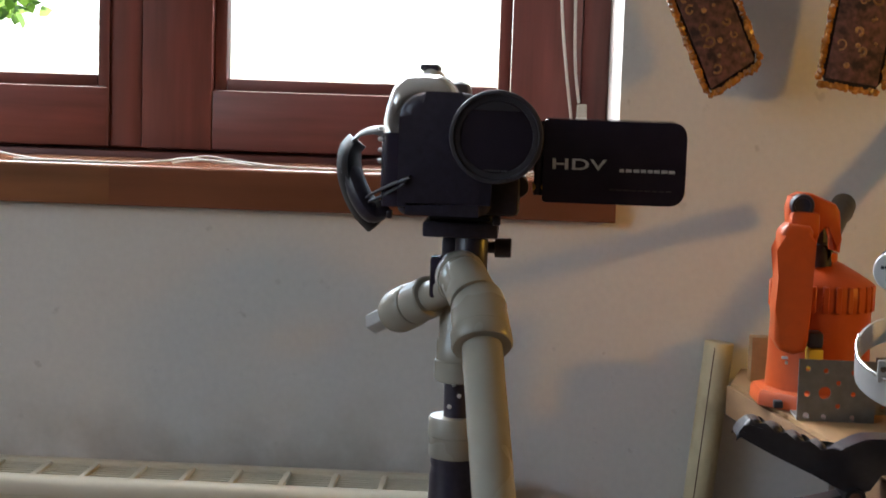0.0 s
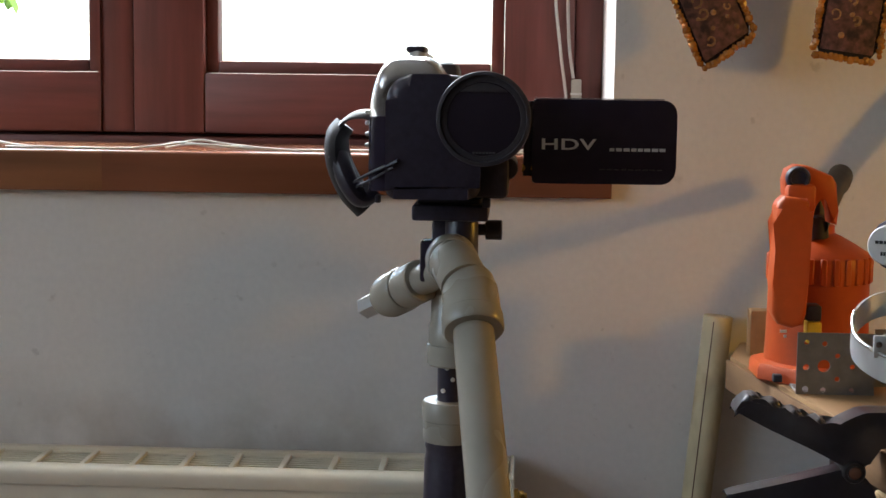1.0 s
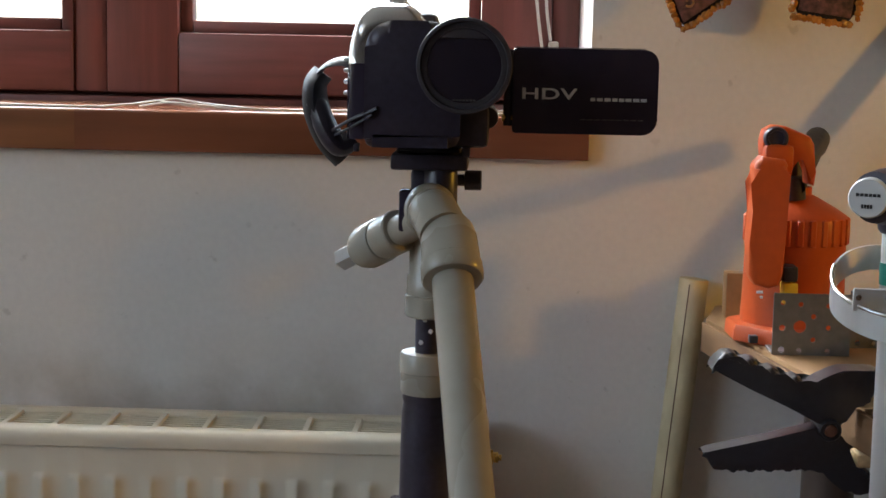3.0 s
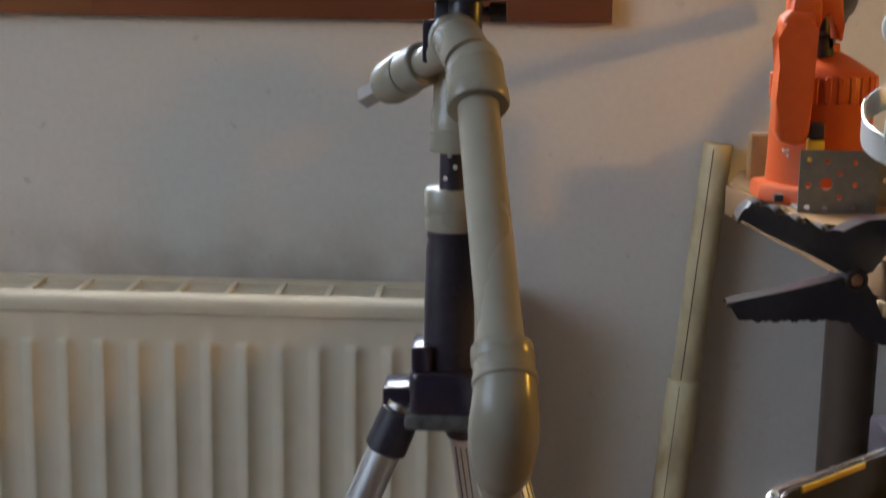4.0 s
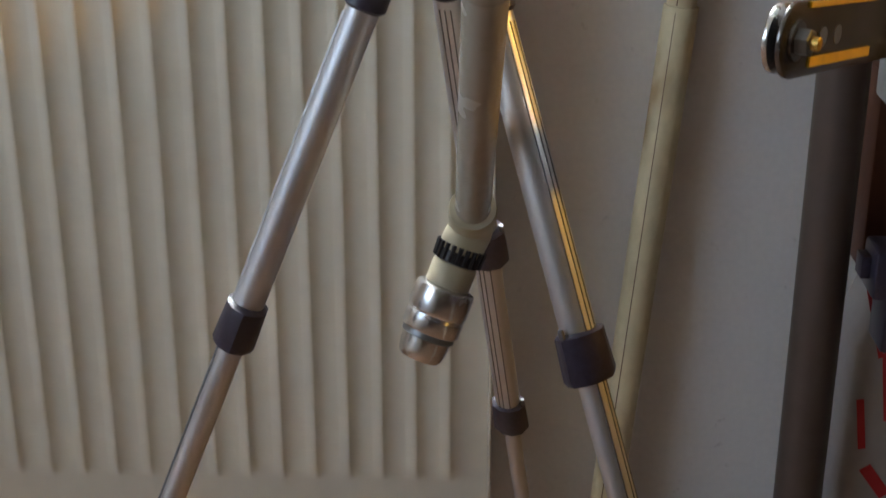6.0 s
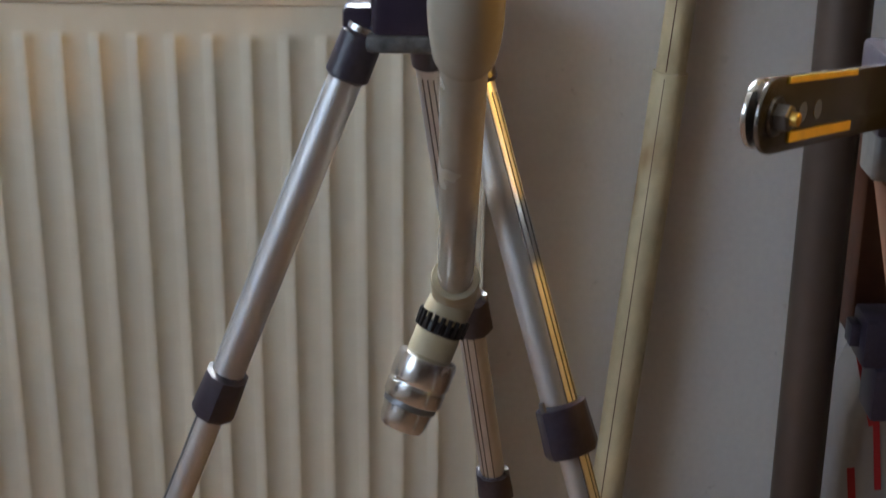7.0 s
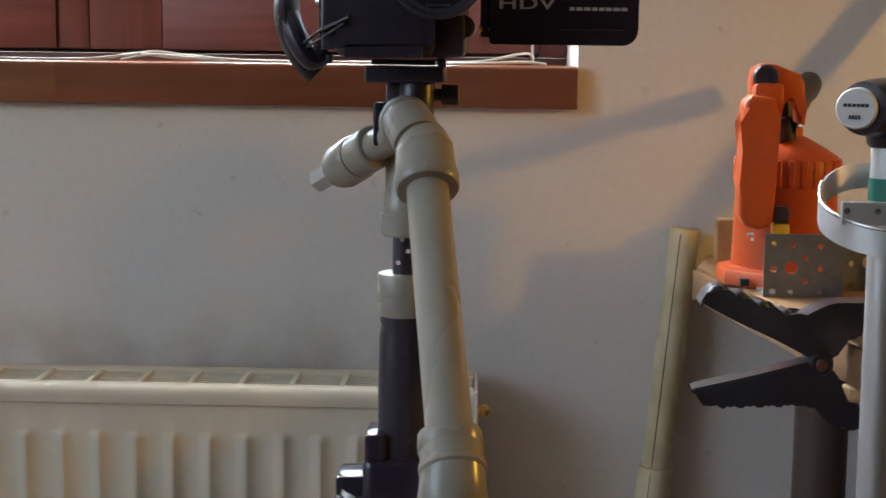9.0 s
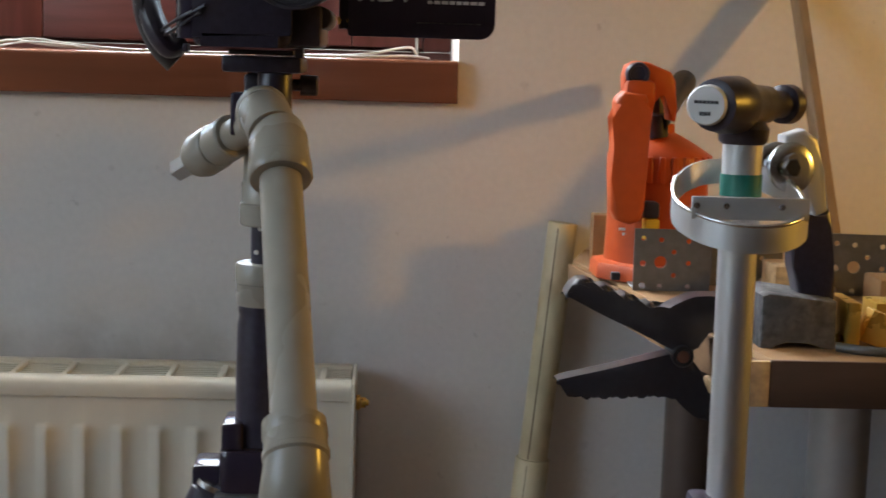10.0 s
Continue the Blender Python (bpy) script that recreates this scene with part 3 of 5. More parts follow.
# ---- camcorder ----
def camcorder():
    c = thing("camcorder", (0.035, 0.78, 1.072), "black and silver camcorder with its flip screen open, on the tripod", "video camera")
    z0 = 1.0725
    # body with rounded front
    bm = B()
    out = round_rect(0.0095, z0, 0.0560, 1.1335, (0.004, 0.006, 0.016, 0.013), 7)
    o = Vector((0, 0.722, 0))
    prism(bm, out, o, (1, 0, 0), (0, 0, 1), -0.125, 0.006, 3)
    body = part("body", bm, M_BLACK, c, "matt black front and chassis")
    # grip-side shell: silver half imitates the window reflection, lower half coloured black
    def shell(keep_upper):
        bm, rings = B(), []
        for y, k, dz in ((0.7285, 0.80, -0.0030), (0.7295, 0.90, -0.0012), (0.7330, 0.97, 0.0), (0.7420, 1.0, 0.0006), (0.770, 1.0, 0.001), (0.810, 0.98, 0.0), (0.838, 0.92, -0.002), (0.847, 0.80, -0.006)):
            ring = []
            for q in range(25):
                a = math.pi * (1.0 - q / 24)
                cx_, sx_ = math.cos(a), math.sin(a)
                x = 0.0205 + 0.0208 * k * math.copysign(abs(cx_) ** 0.62, cx_)
                ring.append(bm.verts.new((x, y, 1.098 + dz + 0.0440 * k * max(sx_, 0.0) ** 0.72)))
            ring += [bm.verts.new((0.0205 + 0.0208 * k, y, 1.076)), bm.verts.new((0.0205 - 0.0208 * k, y, 1.076))]
            rings.append(ring)
        for a, b in zip(rings, rings[1:]):
            for q in range(27):
                bm.faces.new((a[q], a[(q + 1) % 27], b[(q + 1) % 27], b[q]))
        bm.faces.new(rings[0][::-1])
        bm.faces.new(rings[-1])
        bmesh.ops.bisect_plane(bm, geom=list(bm.verts) + list(bm.edges) + list(bm.faces), plane_co=(0, 0.73, 1.1125), plane_no=(0, 0.10, 1), clear_inner=keep_upper, clear_outer=not keep_upper)
        return bm
    part("side_shell", shell(True), M_SHELL, c, "silver upper half of grip-side shell, bright as the window reflection")
    part("grip_panel", shell(False), M_GLOSS, c, "lower half of shell, coloured black below the window reflection")
    part("shell_seam", sweep(B(), [(0.0016, 0.7405, 1.082), (0.0008, 0.7408, 1.100), (0.0030, 0.7405, 1.120)], 0.0006, 6), M_RUBBER, c)
    part("top_hump", lathe(B(), (0.021, 0.755, 1.1400), (0, 1, 0), [(0, 0.003), (0.003, 0.0062), (0.02, 0.0072), (0.07, 0.007), (0.074, 0.004)], 20, oval=0.8), M_SILVER, c)
    part("shoe_cover", box(B(), (0.0165, 0.758, 1.1445), (0.0265, 0.785, 1.1482), 0.0016), M_BLACK, c)
    for k in range(4):
        z = 1.097 + k * 0.0055
        part("vent_rib", box(B(), (-0.0022, 0.738, z), (0.0012, 0.775, z + 0.0022), 0.0008), M_SILVER, c)
    part("battery", box(B(), (0.010, 0.8475, z0 + 0.004), (0.050, 0.885, 1.120), 0.004), M_BLACK, c)
    part("viewfinder", box(B(), (0.014, 0.8475, 1.1225), (0.040, 0.895, 1.142), 0.005), M_DGREY, c)
    # lens barrel
    lc = Vector((0.0577, 0.0, 1.1125))
    f = 0.704
    bl = part("lens_barrel", lathe(B(), (lc.x, 0.80, lc.z), (0, -1, 0), [(0, 0.0182), (0.05, 0.0196), (0.066, 0.0214), (0.074, 0.0220), (0.092, 0.0222), (0.0955, 0.0218), (0.0960, 0.0206), (0.0945, 0.0200)], 48, caps=False), M_DGREY, c, "dark grey lens hood ring")
    part("hood_rim", lathe(B(), (lc.x, 0.7052, lc.z), (0, -1, 0), [(0, 0.0221), (0.0006, 0.0226), (0.0014, 0.0222), (0.0017, 0.0208)], 48, caps=False), M_DGREY, bl)
    part("lens_cover", lathe(B(), (lc.x, 0.7065, lc.z), (0, -1, 0), [(-0.002, 0.0206), (0.0, 0.0204), (0.0006, 0.017), (0.0012, 0.010), (0.0014, 0.0)], 40, caps=False), M_LENS, bl)
    part("inner_ring", lathe(B(), (lc.x, 0.7058, lc.z), (0, -1, 0), [(-0.001, 0.0182), (0.0006, 0.0180), (0.0005, 0.0176), (-0.001, 0.0174)], 40, caps=False), M_DGREY, bl)
    part("bezel", lathe(B(), (lc.x, 0.7070, lc.z), (0, -1, 0), [(0.0005, 0.0207), (0.0016, 0.0204), (0.0020, 0.0192), (0.0017, 0.0178), (0.0, 0.0176)], 44, caps=False), M_DGREY, bl, "dark grey lens bezel")
    arc = [(0.0170 * math.cos(radians(a)), 0.0170 * math.sin(radians(a))) for a in range(48, 133, 6)]
    part("shutter_lip", prism(B(), arc, (lc.x, 0.7050, lc.z), (1, 0, 0), (0, 0, 1), -0.0008, 0.0002), M_DGREY, bl, "dark grey lens shutter lip")
    for k in range(7):
        x = lc.x - 0.0052 + k * 0.0016
        part("ring_print", box(B(), (x, 0.7044, lc.z - 0.0165), (x + 0.0011, 0.7052, lc.z - 0.0156)), M_MORTAR, bl)
    # block under the lens
    part("lower_block", box(B(), (0.0440, 0.728, z0 + 0.0005), (0.0700, 0.800, 1.0935), 0.003), M_BLACK, c)
    part("mic_block", cyl(B(), (0.0690, 0.735, 1.0875), (0.0690, 0.795, 1.0875), 0.0055, 0.0055, 18, 0.001), M_BLACK, c)
    part("foot", box(B(), (0.0035, 0.735, z0 - 0.0030), (0.0060, 0.742, z0 + 0.001), 0.0005), M_BLACK, c)
    part("front_latch", box(B(), (0.0570, 0.733, z0 - 0.0045), (0.0610, 0.742, z0 + 0.0002), 0.0006), M_BLACK, c)
    # flip screen
    bm = B()
    prism(bm, round_rect(0.0815, 1.0795, 0.1540, 1.1220, (0.0018, 0.0075, 0.0068, 0.0018), 7), (0, 0.7520, 0), (1, 0, 0), (0, 0, 1), -0.0095, 0.0012, 3)
    s = part("flip_screen", bm, M_GLOSS, c, "glossy black open screen panel")
    part("screen_cap", box(B(), (0.0824, 0.7535, 1.1222), (0.1475, 0.7600, 1.1226), 0.0001), M_DGREY, s)
    for z in (1.0870, 1.1085, 1.1175):
        part("hinge_pin", cyl(B(), (0.0765, 0.757, z), (0.0816, 0.757, z), 0.0020, 0.0020, 10), M_BRASS if z < 1.1 else M_DGREY, s, "gold hinge pin" if z < 1.1 else "")
    part("hinge", cyl(B(), (0.0795, 0.757, 1.083), (0.0795, 0.757, 1.121), 0.0024, 0.0024, 14), M_BLACK, s)
    cu = bpy.data.curves.new("lettering", "FONT")
    cu.body, cu.size, cu.extrude, cu.offset, cu.space_character = "HDV", 0.0078, 0.00012, 0.00012, 1.05
    cu.materials.append(M_WHITE)
    tx = new("lettering", cu)
    tx.parent = s
    tx.matrix_basis = pose(0.0855, 0.7518, 1.0968, 90, 0, 0) @ Matrix.Diagonal((1.68, 1.0, 1.0, 1))
    tx["label"] = "silver raised letters"
    for x, w in ((0.1204, 0.0024), (0.1236, 0.0030), (0.1274, 0.0031), (0.1313, 0.0026), (0.1346, 0.0026), (0.1378, 0.0030), (0.1416, 0.0032), (0.1454, 0.0030)):
        part("logo_bar", box(B(), (x, 0.7516, 1.0962), (x + w, 0.7519, 1.0978)), M_WHITE, s, "pale logo stroke")
    for k in range(9):
        part("small_print", box(B(), (0.1155 + k * 0.0036, 0.7517, 1.0866), (0.1155 + k * 0.0036 + 0.0028, 0.7519, 1.0873)), M_DGREY, s)
    # hand strap
    def pad(bm):
        path = spline([(-0.0185, 0, 1.1075), (-0.0225, 0, 1.101), (-0.0215, 0, 1.088), (-0.0150, 0, 1.074), (-0.0065, 0, 1.0655)], 8)
        n = len(path)
        rows = []
        for i, p in enumerate(path):
            t_ = (path[min(i + 1, n - 1)] - path[max(i - 1, 0)]).normalized()
            nrm = Vector((-t_.z, 0, t_.x))
            w = 0.030 * (0.55 + 0.45 * math.sin(math.pi * (0.12 + 0.8 * i / (n - 1))))
            ring = []
            for k in range(14):
                a = 2 * math.pi * k / 14
                ring.append(bm.verts.new(Vector((p.x, 0.772, p.z)) + Vector((0, math.cos(a) * w, 0)) + nrm * math.sin(a) * (0.0056 + 0.0026 * i / (n - 1)) + Vector((0.010 * (1 - math.cos(a)) * 0.25, 0, 0))))
            rows.append(ring)
        for a, b in zip(rows, rows[1:]):
            for k in range(14):
                bm.faces.new((a[k], a[(k + 1) % 14], b[(k + 1) % 14], b[k]))
        bm.faces.new(rows[0][::-1])
        bm.faces.new(rows[-1])
        return bm
    st = part("hand_strap", pad(B()), M_STRAP, c, "padded dark hand strap")
    part("strap_fold", sweep(B(), [(-0.0170, 0.752, 1.092), (-0.0115, 0.748, 1.079), (-0.0055, 0.749, 1.0715), (-0.001, 0.752, 1.0745)], 0.0085, 14, 0.62, (0, 1, 0)), M_BLACK, st)
    part("strap_band", sweep(B(), [(-0.0185, 0.758, 1.1050), (-0.012, 0.752, 1.1115), (-0.004, 0.748, 1.1135), (0.003, 0.746, 1.1120)], 0.0055, 10, 0.22, (0, 1, 0)), M_DGREY, st)
    part("strap_band", sweep(B(), [(-0.0075, 0.742, 1.0795), (0.003, 0.728, 1.0855), (0.016, 0.7205, 1.0915)], 0.0016, 8, 0.5), M_DGREY, st)
    part("strap_band", sweep(B(), [(-0.0075, 0.744, 1.0765), (0.003, 0.730, 1.0820), (0.014, 0.7205, 1.0885)], 0.0014, 8, 0.5), M_DGREY, st)
    return c


camcorder()


# ---- plastic pipe rig hung on the tripod ----
def pipe_rig():
    r = thing("pipe_rig", (AX, AY, 0.985), "jointed grey plastic pipe arm with chrome end on the tripod", "pipe arm")
    P = 0.0097
    # collar on the column and vertical socket
    part("collar", lathe(B(), (AX + 0.0005, AY, 0.9425), (0, 0, 1), [(0, 0.0135), (0.001, 0.0140), (0.011, 0.0140), (0.0115, 0.0146), (0.020, 0.0146), (0.0215, 0.0138), (0.0215, 0.009)], 28), M_PVC, r)
    part("socket", lathe(B(), (AX + 0.002, AY - 0.006, 0.984), (0, 0, 1), [(0, 0.0125), (0.001, 0.0136), (0.011, 0.0136), (0.0115, 0.0128), (0.021, 0.0128), (0.0225, 0.0118), (0.05, 0.0114)], 28), M_PVC, r)
    # cross pipe with collars and a square-ended stub
    a, b = Vector((-0.004, 0.79, 1.0095)), Vector((0.0435, 0.728, 1.0400))
    d = (b - a).normalized()
    part("end_stub", cyl(B(), a - d * 0.004, a + d * 0.03, 0.0064, 0.0064, 6, 0, 1.0, 0.4), M_ALUW, r, "pale grey six-sided stub")
    part("end_socket", lathe(B(), a + d * 0.016, d, [(0, 0.0080), (0.0015, 0.0105), (0.006, 0.0118), (0.020, 0.0118), (0.0212, 0.0110), (0.0214, 0.0090)], 26), M_PVC, r)
    part("bush", lathe(B(), a + d * 0.038, d, [(0, 0.0090), (0.0006, 0.0110), (0.015, 0.0112), (0.016, 0.0104)], 26), M_PVC, r)
    part("cross_pipe", cyl(B(), a + d * 0.052, b + d * 0.004, 0.0080, 0.0080, 24), M_PVC, r)
    # top elbow, its rear socket facing the wall
    bottom = Vector((0.0545, 0.688, 1.016))
    low = Vector((0.0682, 0.600, 0.9215))
    e = (low - bottom).normalized()
    part("elbow", lathe(B(), bottom, -e, [(-0.001, 0.0098), (-0.001, 0.0132), (0.001, 0.0140), (0.012, 0.0138), (0.021, 0.0134), (0.027, 0.0118), (0.0315, 0.0088), (0.0338, 0.0050), (0.0345, 0.0008)], 32), M_PVC, r)
    part("elbow_neck", sweep(B(), [(0.0425, 0.728, 1.0412), (0.0455, 0.714, 1.0405), (0.0500, 0.702, 1.034)], 0.0119, 24), M_PVC, r)
    part("elbow_rim", lathe(B(), (0.0415, 0.7400, 1.0415), (0.10, -1.0, -0.02), [(0, 0.0095), (0.0005, 0.0126), (0.002, 0.0132), (0.0145, 0.0132), (0.0165, 0.0122), (0.0170, 0.0108)], 30), M_PVC, r)
    part("rear_pipe", cyl(B(), (0.0415, 0.760, 1.0415), (0.0415, 0.735, 1.0415), 0.0095, 0.0095, 24), M_PVC, r)
    part("elbow_rim", lathe(B(), bottom - e * 0.006, e, [(0, 0.0138), (0.0008, 0.0146), (0.0078, 0.0147), (0.009, 0.0138), (0.009, 0.0098)], 28), M_PVC, r)
    # long pipe
    part("long_pipe", cyl(B(), bottom, low + e * 0.004, P, P, 32), M_PVC, r)
    # bent coupling
    tee = Vector((0.0622, 0.800, 0.6945))
    k0 = low + e * 0.0
    k1 = Vector((0.0692, 0.602, 0.874))
    g = (tee - k1).normalized()
    part("coupling", sweep(B(), [k0, k0 + e * 0.012, Vector((0.0697, 0.588, 0.898)), k1 - g * 0.004, k1 + g * 0.004], lambda t: 0.0128 + 0.0019 * math.exp(-((t - 0.58) / 0.19) ** 2), 28), M_PVC, r)
    part("coupling_rim", lathe(B(), k0 - e * 0.003, e, [(0, 0.0098), (0.0005, 0.0131), (0.007, 0.0134), (0.008, 0.0128)], 28), M_PVC, r)
    part("coupling_rim", lathe(B(), k0 + e * 0.0105, e, [(0, 0.0126), (0.0008, 0.0137), (0.003, 0.0137), (0.004, 0.0128)], 28), M_PVC, r)
    part("lower_pipe", cyl(B(), k1, tee, P, P, 32), M_PVC, r)
    # lower branch
    h = (Vector((0.0315, 0.780, 0.615)) - tee).normalized()
    part("branch_elbow", sweep(B(), [tee - g * 0.020, tee - g * 0.006, tee + g * 0.006 + h * 0.004, tee + h * 0.012, tee + h * 0.018], 0.0128, 26), M_PVCD, r)
    part("branch_rim", lathe(B(), tee - g * 0.021, g, [(0, 0.0098), (0.0005, 0.0130), (0.003, 0.0136), (0.008, 0.0136), (0.009, 0.0127)], 28), M_PVCD, r)
    gk = part("gasket", lathe(B(), tee + h * 0.0175, h, [(0, 0.0122), (0.0006, 0.0131), (0.0068, 0.0131), (0.0074, 0.0120)], 28), M_RUBBER, r, "black toothed rubber gasket")
    u, v = axes(h)
    for q in range(20):
        a = 2 * math.pi * q / 20
        o = (u * math.cos(a) + v * math.sin(a))
        part("tooth", cyl(B(), tee + h * 0.0145 + o * 0.0134, tee + h * 0.0240 + o * 0.0134, 0.0014, 0.0010, 6), M_RUBBER, gk)
    part("branch_pipe", lathe(B(), tee + h * 0.025, h, [(0, 0.0122), (0.001, 0.0128), (0.0135, 0.0128), (0.0145, 0.0118)], 28), M_PVCD, r)
    nut = part("chrome_fitting", lathe(B(), tee + h * 0.039, h, [(0, 0.0125), (0.0003, 0.0150), (0.0010, 0.0166), (0.0030, 0.0171), (0.0150, 0.0172), (0.0165, 0.0166), (0.0170, 0.0158), (0.0182, 0.0158), (0.0186, 0.0168), (0.0260, 0.0168), (0.0272, 0.0160), (0.0275, 0.0140), (0.0290, 0.0139)], 44, caps=False), M_CHROME, r, "chrome threaded pipe fitting")
    part("lock_ring", lathe(B(), tee + h * 0.0655, h, [(0, 0.0135), (0.0005, 0.0152), (0.0040, 0.0154), (0.0046, 0.0146)], 36), M_STEEL, nut)
    part("nozzle_end", lathe(B(), tee + h * 0.0690, h, [(0, 0.0136), (0.0006, 0.0142), (0.0080, 0.0138), (0.0125, 0.0126), (0.0140, 0.0116), (0.0140, 0.0095), (0.004, 0.009)], 36, caps=False), M_CHROME, nut)
    return r


pipe_rig()


# ---- bench ----
TZ = 0.893


def bench():
    b = thing("workbench", (0.7, 1.1, 0.0), "rough pine workbench top on round metal posts beside the radiator", "workbench")
    out = [(0.3405, 0.890), (1.25, 0.890), (1.25, 1.375), (0.288, 1.375), (0.2683, 1.300)]
    part("bench_top", prism(B(), out, (0, 0, TZ - 0.029), (1, 0, 0), (0, 1, 0), 0.029, 0.0015), M_BENCH, b)
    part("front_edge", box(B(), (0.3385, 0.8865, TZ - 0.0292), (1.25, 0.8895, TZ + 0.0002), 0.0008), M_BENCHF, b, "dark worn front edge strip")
    part("end_board", box(B(), (-0.0005, 0.001, TZ - 0.0288), (0.0032, 0.4145, TZ - 0.0030), 0.0006, Matrix.Translation((0.338, 0.89, 0)) @ Matrix.Rotation(math.atan2(0.0825, 0.485), 4, "Z") @ Matrix.Translation((-0.0038, 0, 0))), M_EDGE, b, "brown weathered sawn edge")
    part("end_face", box(B(), (0.3225, 0.8862, TZ - 0.0290), (0.3382, 0.8900, TZ - 0.0005), 0.0008), M_ENDG, b, "pale sawn end grain")
    for x, y, r, mm in ((0.3640, 1.22, 0.0220, M_POST), (0.492, 1.22, 0.0255, M_POSTL), (1.15, 1.0, 0.026, M_POST)):
        part("post", cyl(B(), (x, y, 0), (x, y, TZ - 0.0295), r, r, 32), mm, b, "round painted metal post")
    return b


bench()
# upright offcut behind the torch
bm = box(B(), (0.2850, 1.300, TZ + 0.0004), (0.345, 1.318, 0.9345), 0.0015)
solo("wooden_block", bm, M_BENCH, "small upright pine offcut standing on the bench against the wall", "wood block")


def blowtorch():
    t = thing("blowtorch", (0.328, 1.21, TZ), "orange plastic blowtorch with tall handle standing on the bench", "blowtorch")
    cx, cy, z = 0.3255, 1.215, TZ + 0.0004
    part("foot", lathe(B(), (cx, cy, z), (0, 0, 1), [(0, 0.0540), (0.001, 0.0555), (0.010, 0.0550), (0.013, 0.0530), (0.015, 0.0425)], 8, turn=0.4), M_ORANGE, t)
    tank = part("tank", lathe(B(), (cx, cy, z + 0.0135), (0, 0, 1), [(0, 0.0425), (0.02, 0.0415), (0.066, 0.0405), (0.070, 0.0416), (0.086, 0.0416), (0.090, 0.0400), (0.097, 0.0290), (0.104, 0.0165), (0.106, 0.0120)], 40), M_ORANGE, t)
    for k in range(26):
        a = 2 * math.pi * k / 26
        m = Matrix.Translation((cx, cy, z + 0.0945)) @ Matrix.Rotation(a, 4, "Z")
        part("grip_rib", box(B(), (0.0395, -0.0026, -0.014), (0.0428, 0.0026, 0.0075), 0.0008, m, 1), M_ORANGE, tank)
    # handle
    out = [(0.2771, 1.0374), (0.2788, 1.0421), (0.2837, 1.0469), (0.3012, 1.0448), (0.3037, 1.0401), (0.3010, 1.0326), (0.3048, 1.0048), (0.3041, 0.9811), (0.3038, 0.9549),
           (0.3008, 0.9458), (0.2926, 0.9430), (0.2820, 0.9462), (0.2772, 0.9543), (0.2764, 0.9782), (0.2775, 1.0043), (0.2796, 1.0256)]
    part("handle", prism(B(), out, (0, 1.150, 0), (1, 0, 0), (0, 0, 1), -0.026, 0.0045, 4), M_ORANGE, t)
    # arched head
    out = [(0.2867, 1.0400), (0.2852, 1.0579), (0.2874, 1.0670), (0.2943, 1.0708), (0.3037, 1.0700), (0.3227, 1.0625), (0.3265, 1.0562), (0.3284, 1.0349), (0.3279, 1.0237),
           (0.3222, 1.0253), (0.3220, 1.0419), (0.3199, 1.0466), (0.3125, 1.0477), (0.3102, 1.0380), (0.3091, 1.0250), (0.3020, 1.0250)]
    part("head", prism(B(), out, (0, 1.166, 0), (1, 0, 0), (0, 0, 1), -0.022, 0.003, 2), M_ORANGE, t)
    part("head_neck", box(B(), (0.2862, 1.158, 1.0335), (0.3095, 1.186, 1.0560), 0.004), M_ORANGE, t)
    part("knob", lathe(B(), (0.2956, 1.1685, 1.0605), (0, -1, 0), [(0, 0.0095), (0.006, 0.0095), (0.0075, 0.0085), (0.0075, 0.0065), (0.0055, 0.006), (0.005, 0.0)], 26, caps=False), M_BLACK, t, "round black knob")
    part("nozzle", lathe(B(), (0.3190, 1.192, 1.0210), (0.051, 0.158, 0.032), [(0, 0.0075), (0.06, 0.0085), (0.130, 0.0092), (0.140, 0.0112), (0.166, 0.0112), (0.166, 0.009), (0.155, 0.008)], 22, caps=False), M_RUBBER, t, "sooty black burner nozzle")
    part("valve", lathe(B(), (0.3205, 1.200, 1.010), (-0.12, -0.05, 1), [(0, 0.0085), (0.018, 0.0088), (0.02, 0.007), (0.036, 0.007)], 16), M_BLACK, t)
    part("neck_ring", lathe(B(), (0.326, 1.214, 1.012), (0, 0, 1), [(0, 0.0105), (0.007, 0.0105), (0.008, 0.0095)], 20), M_ORANGE, t)
    part("drain_plug", box(B(), (0.3055, 1.160, 0.9475), (0.3175, 1.178, 0.9602), 0.002), M_BLACK, t)
    part("yellow_tag", box(B(), (0.3062, 1.159, 0.9300), (0.3178, 1.1745, 0.9470), 0.0015), M_YELLOW, t, "yellow plastic tab")
    for k in range(2):
        part("safety_mark", box(B(), (0.2880 + k * 0.003, 1.1735, 0.936 - k * 0.004), (0.2930, 1.1755, 0.938 - k * 0.004)), M_WHITE, t, "white worn print mark")
    part("foot_slot", box(B(), (0.2830, 1.1680, z + 0.003), (0.2900, 1.1760, z + 0.0090), 0.0008), M_DKPRINT, t)
    return t


blowtorch()


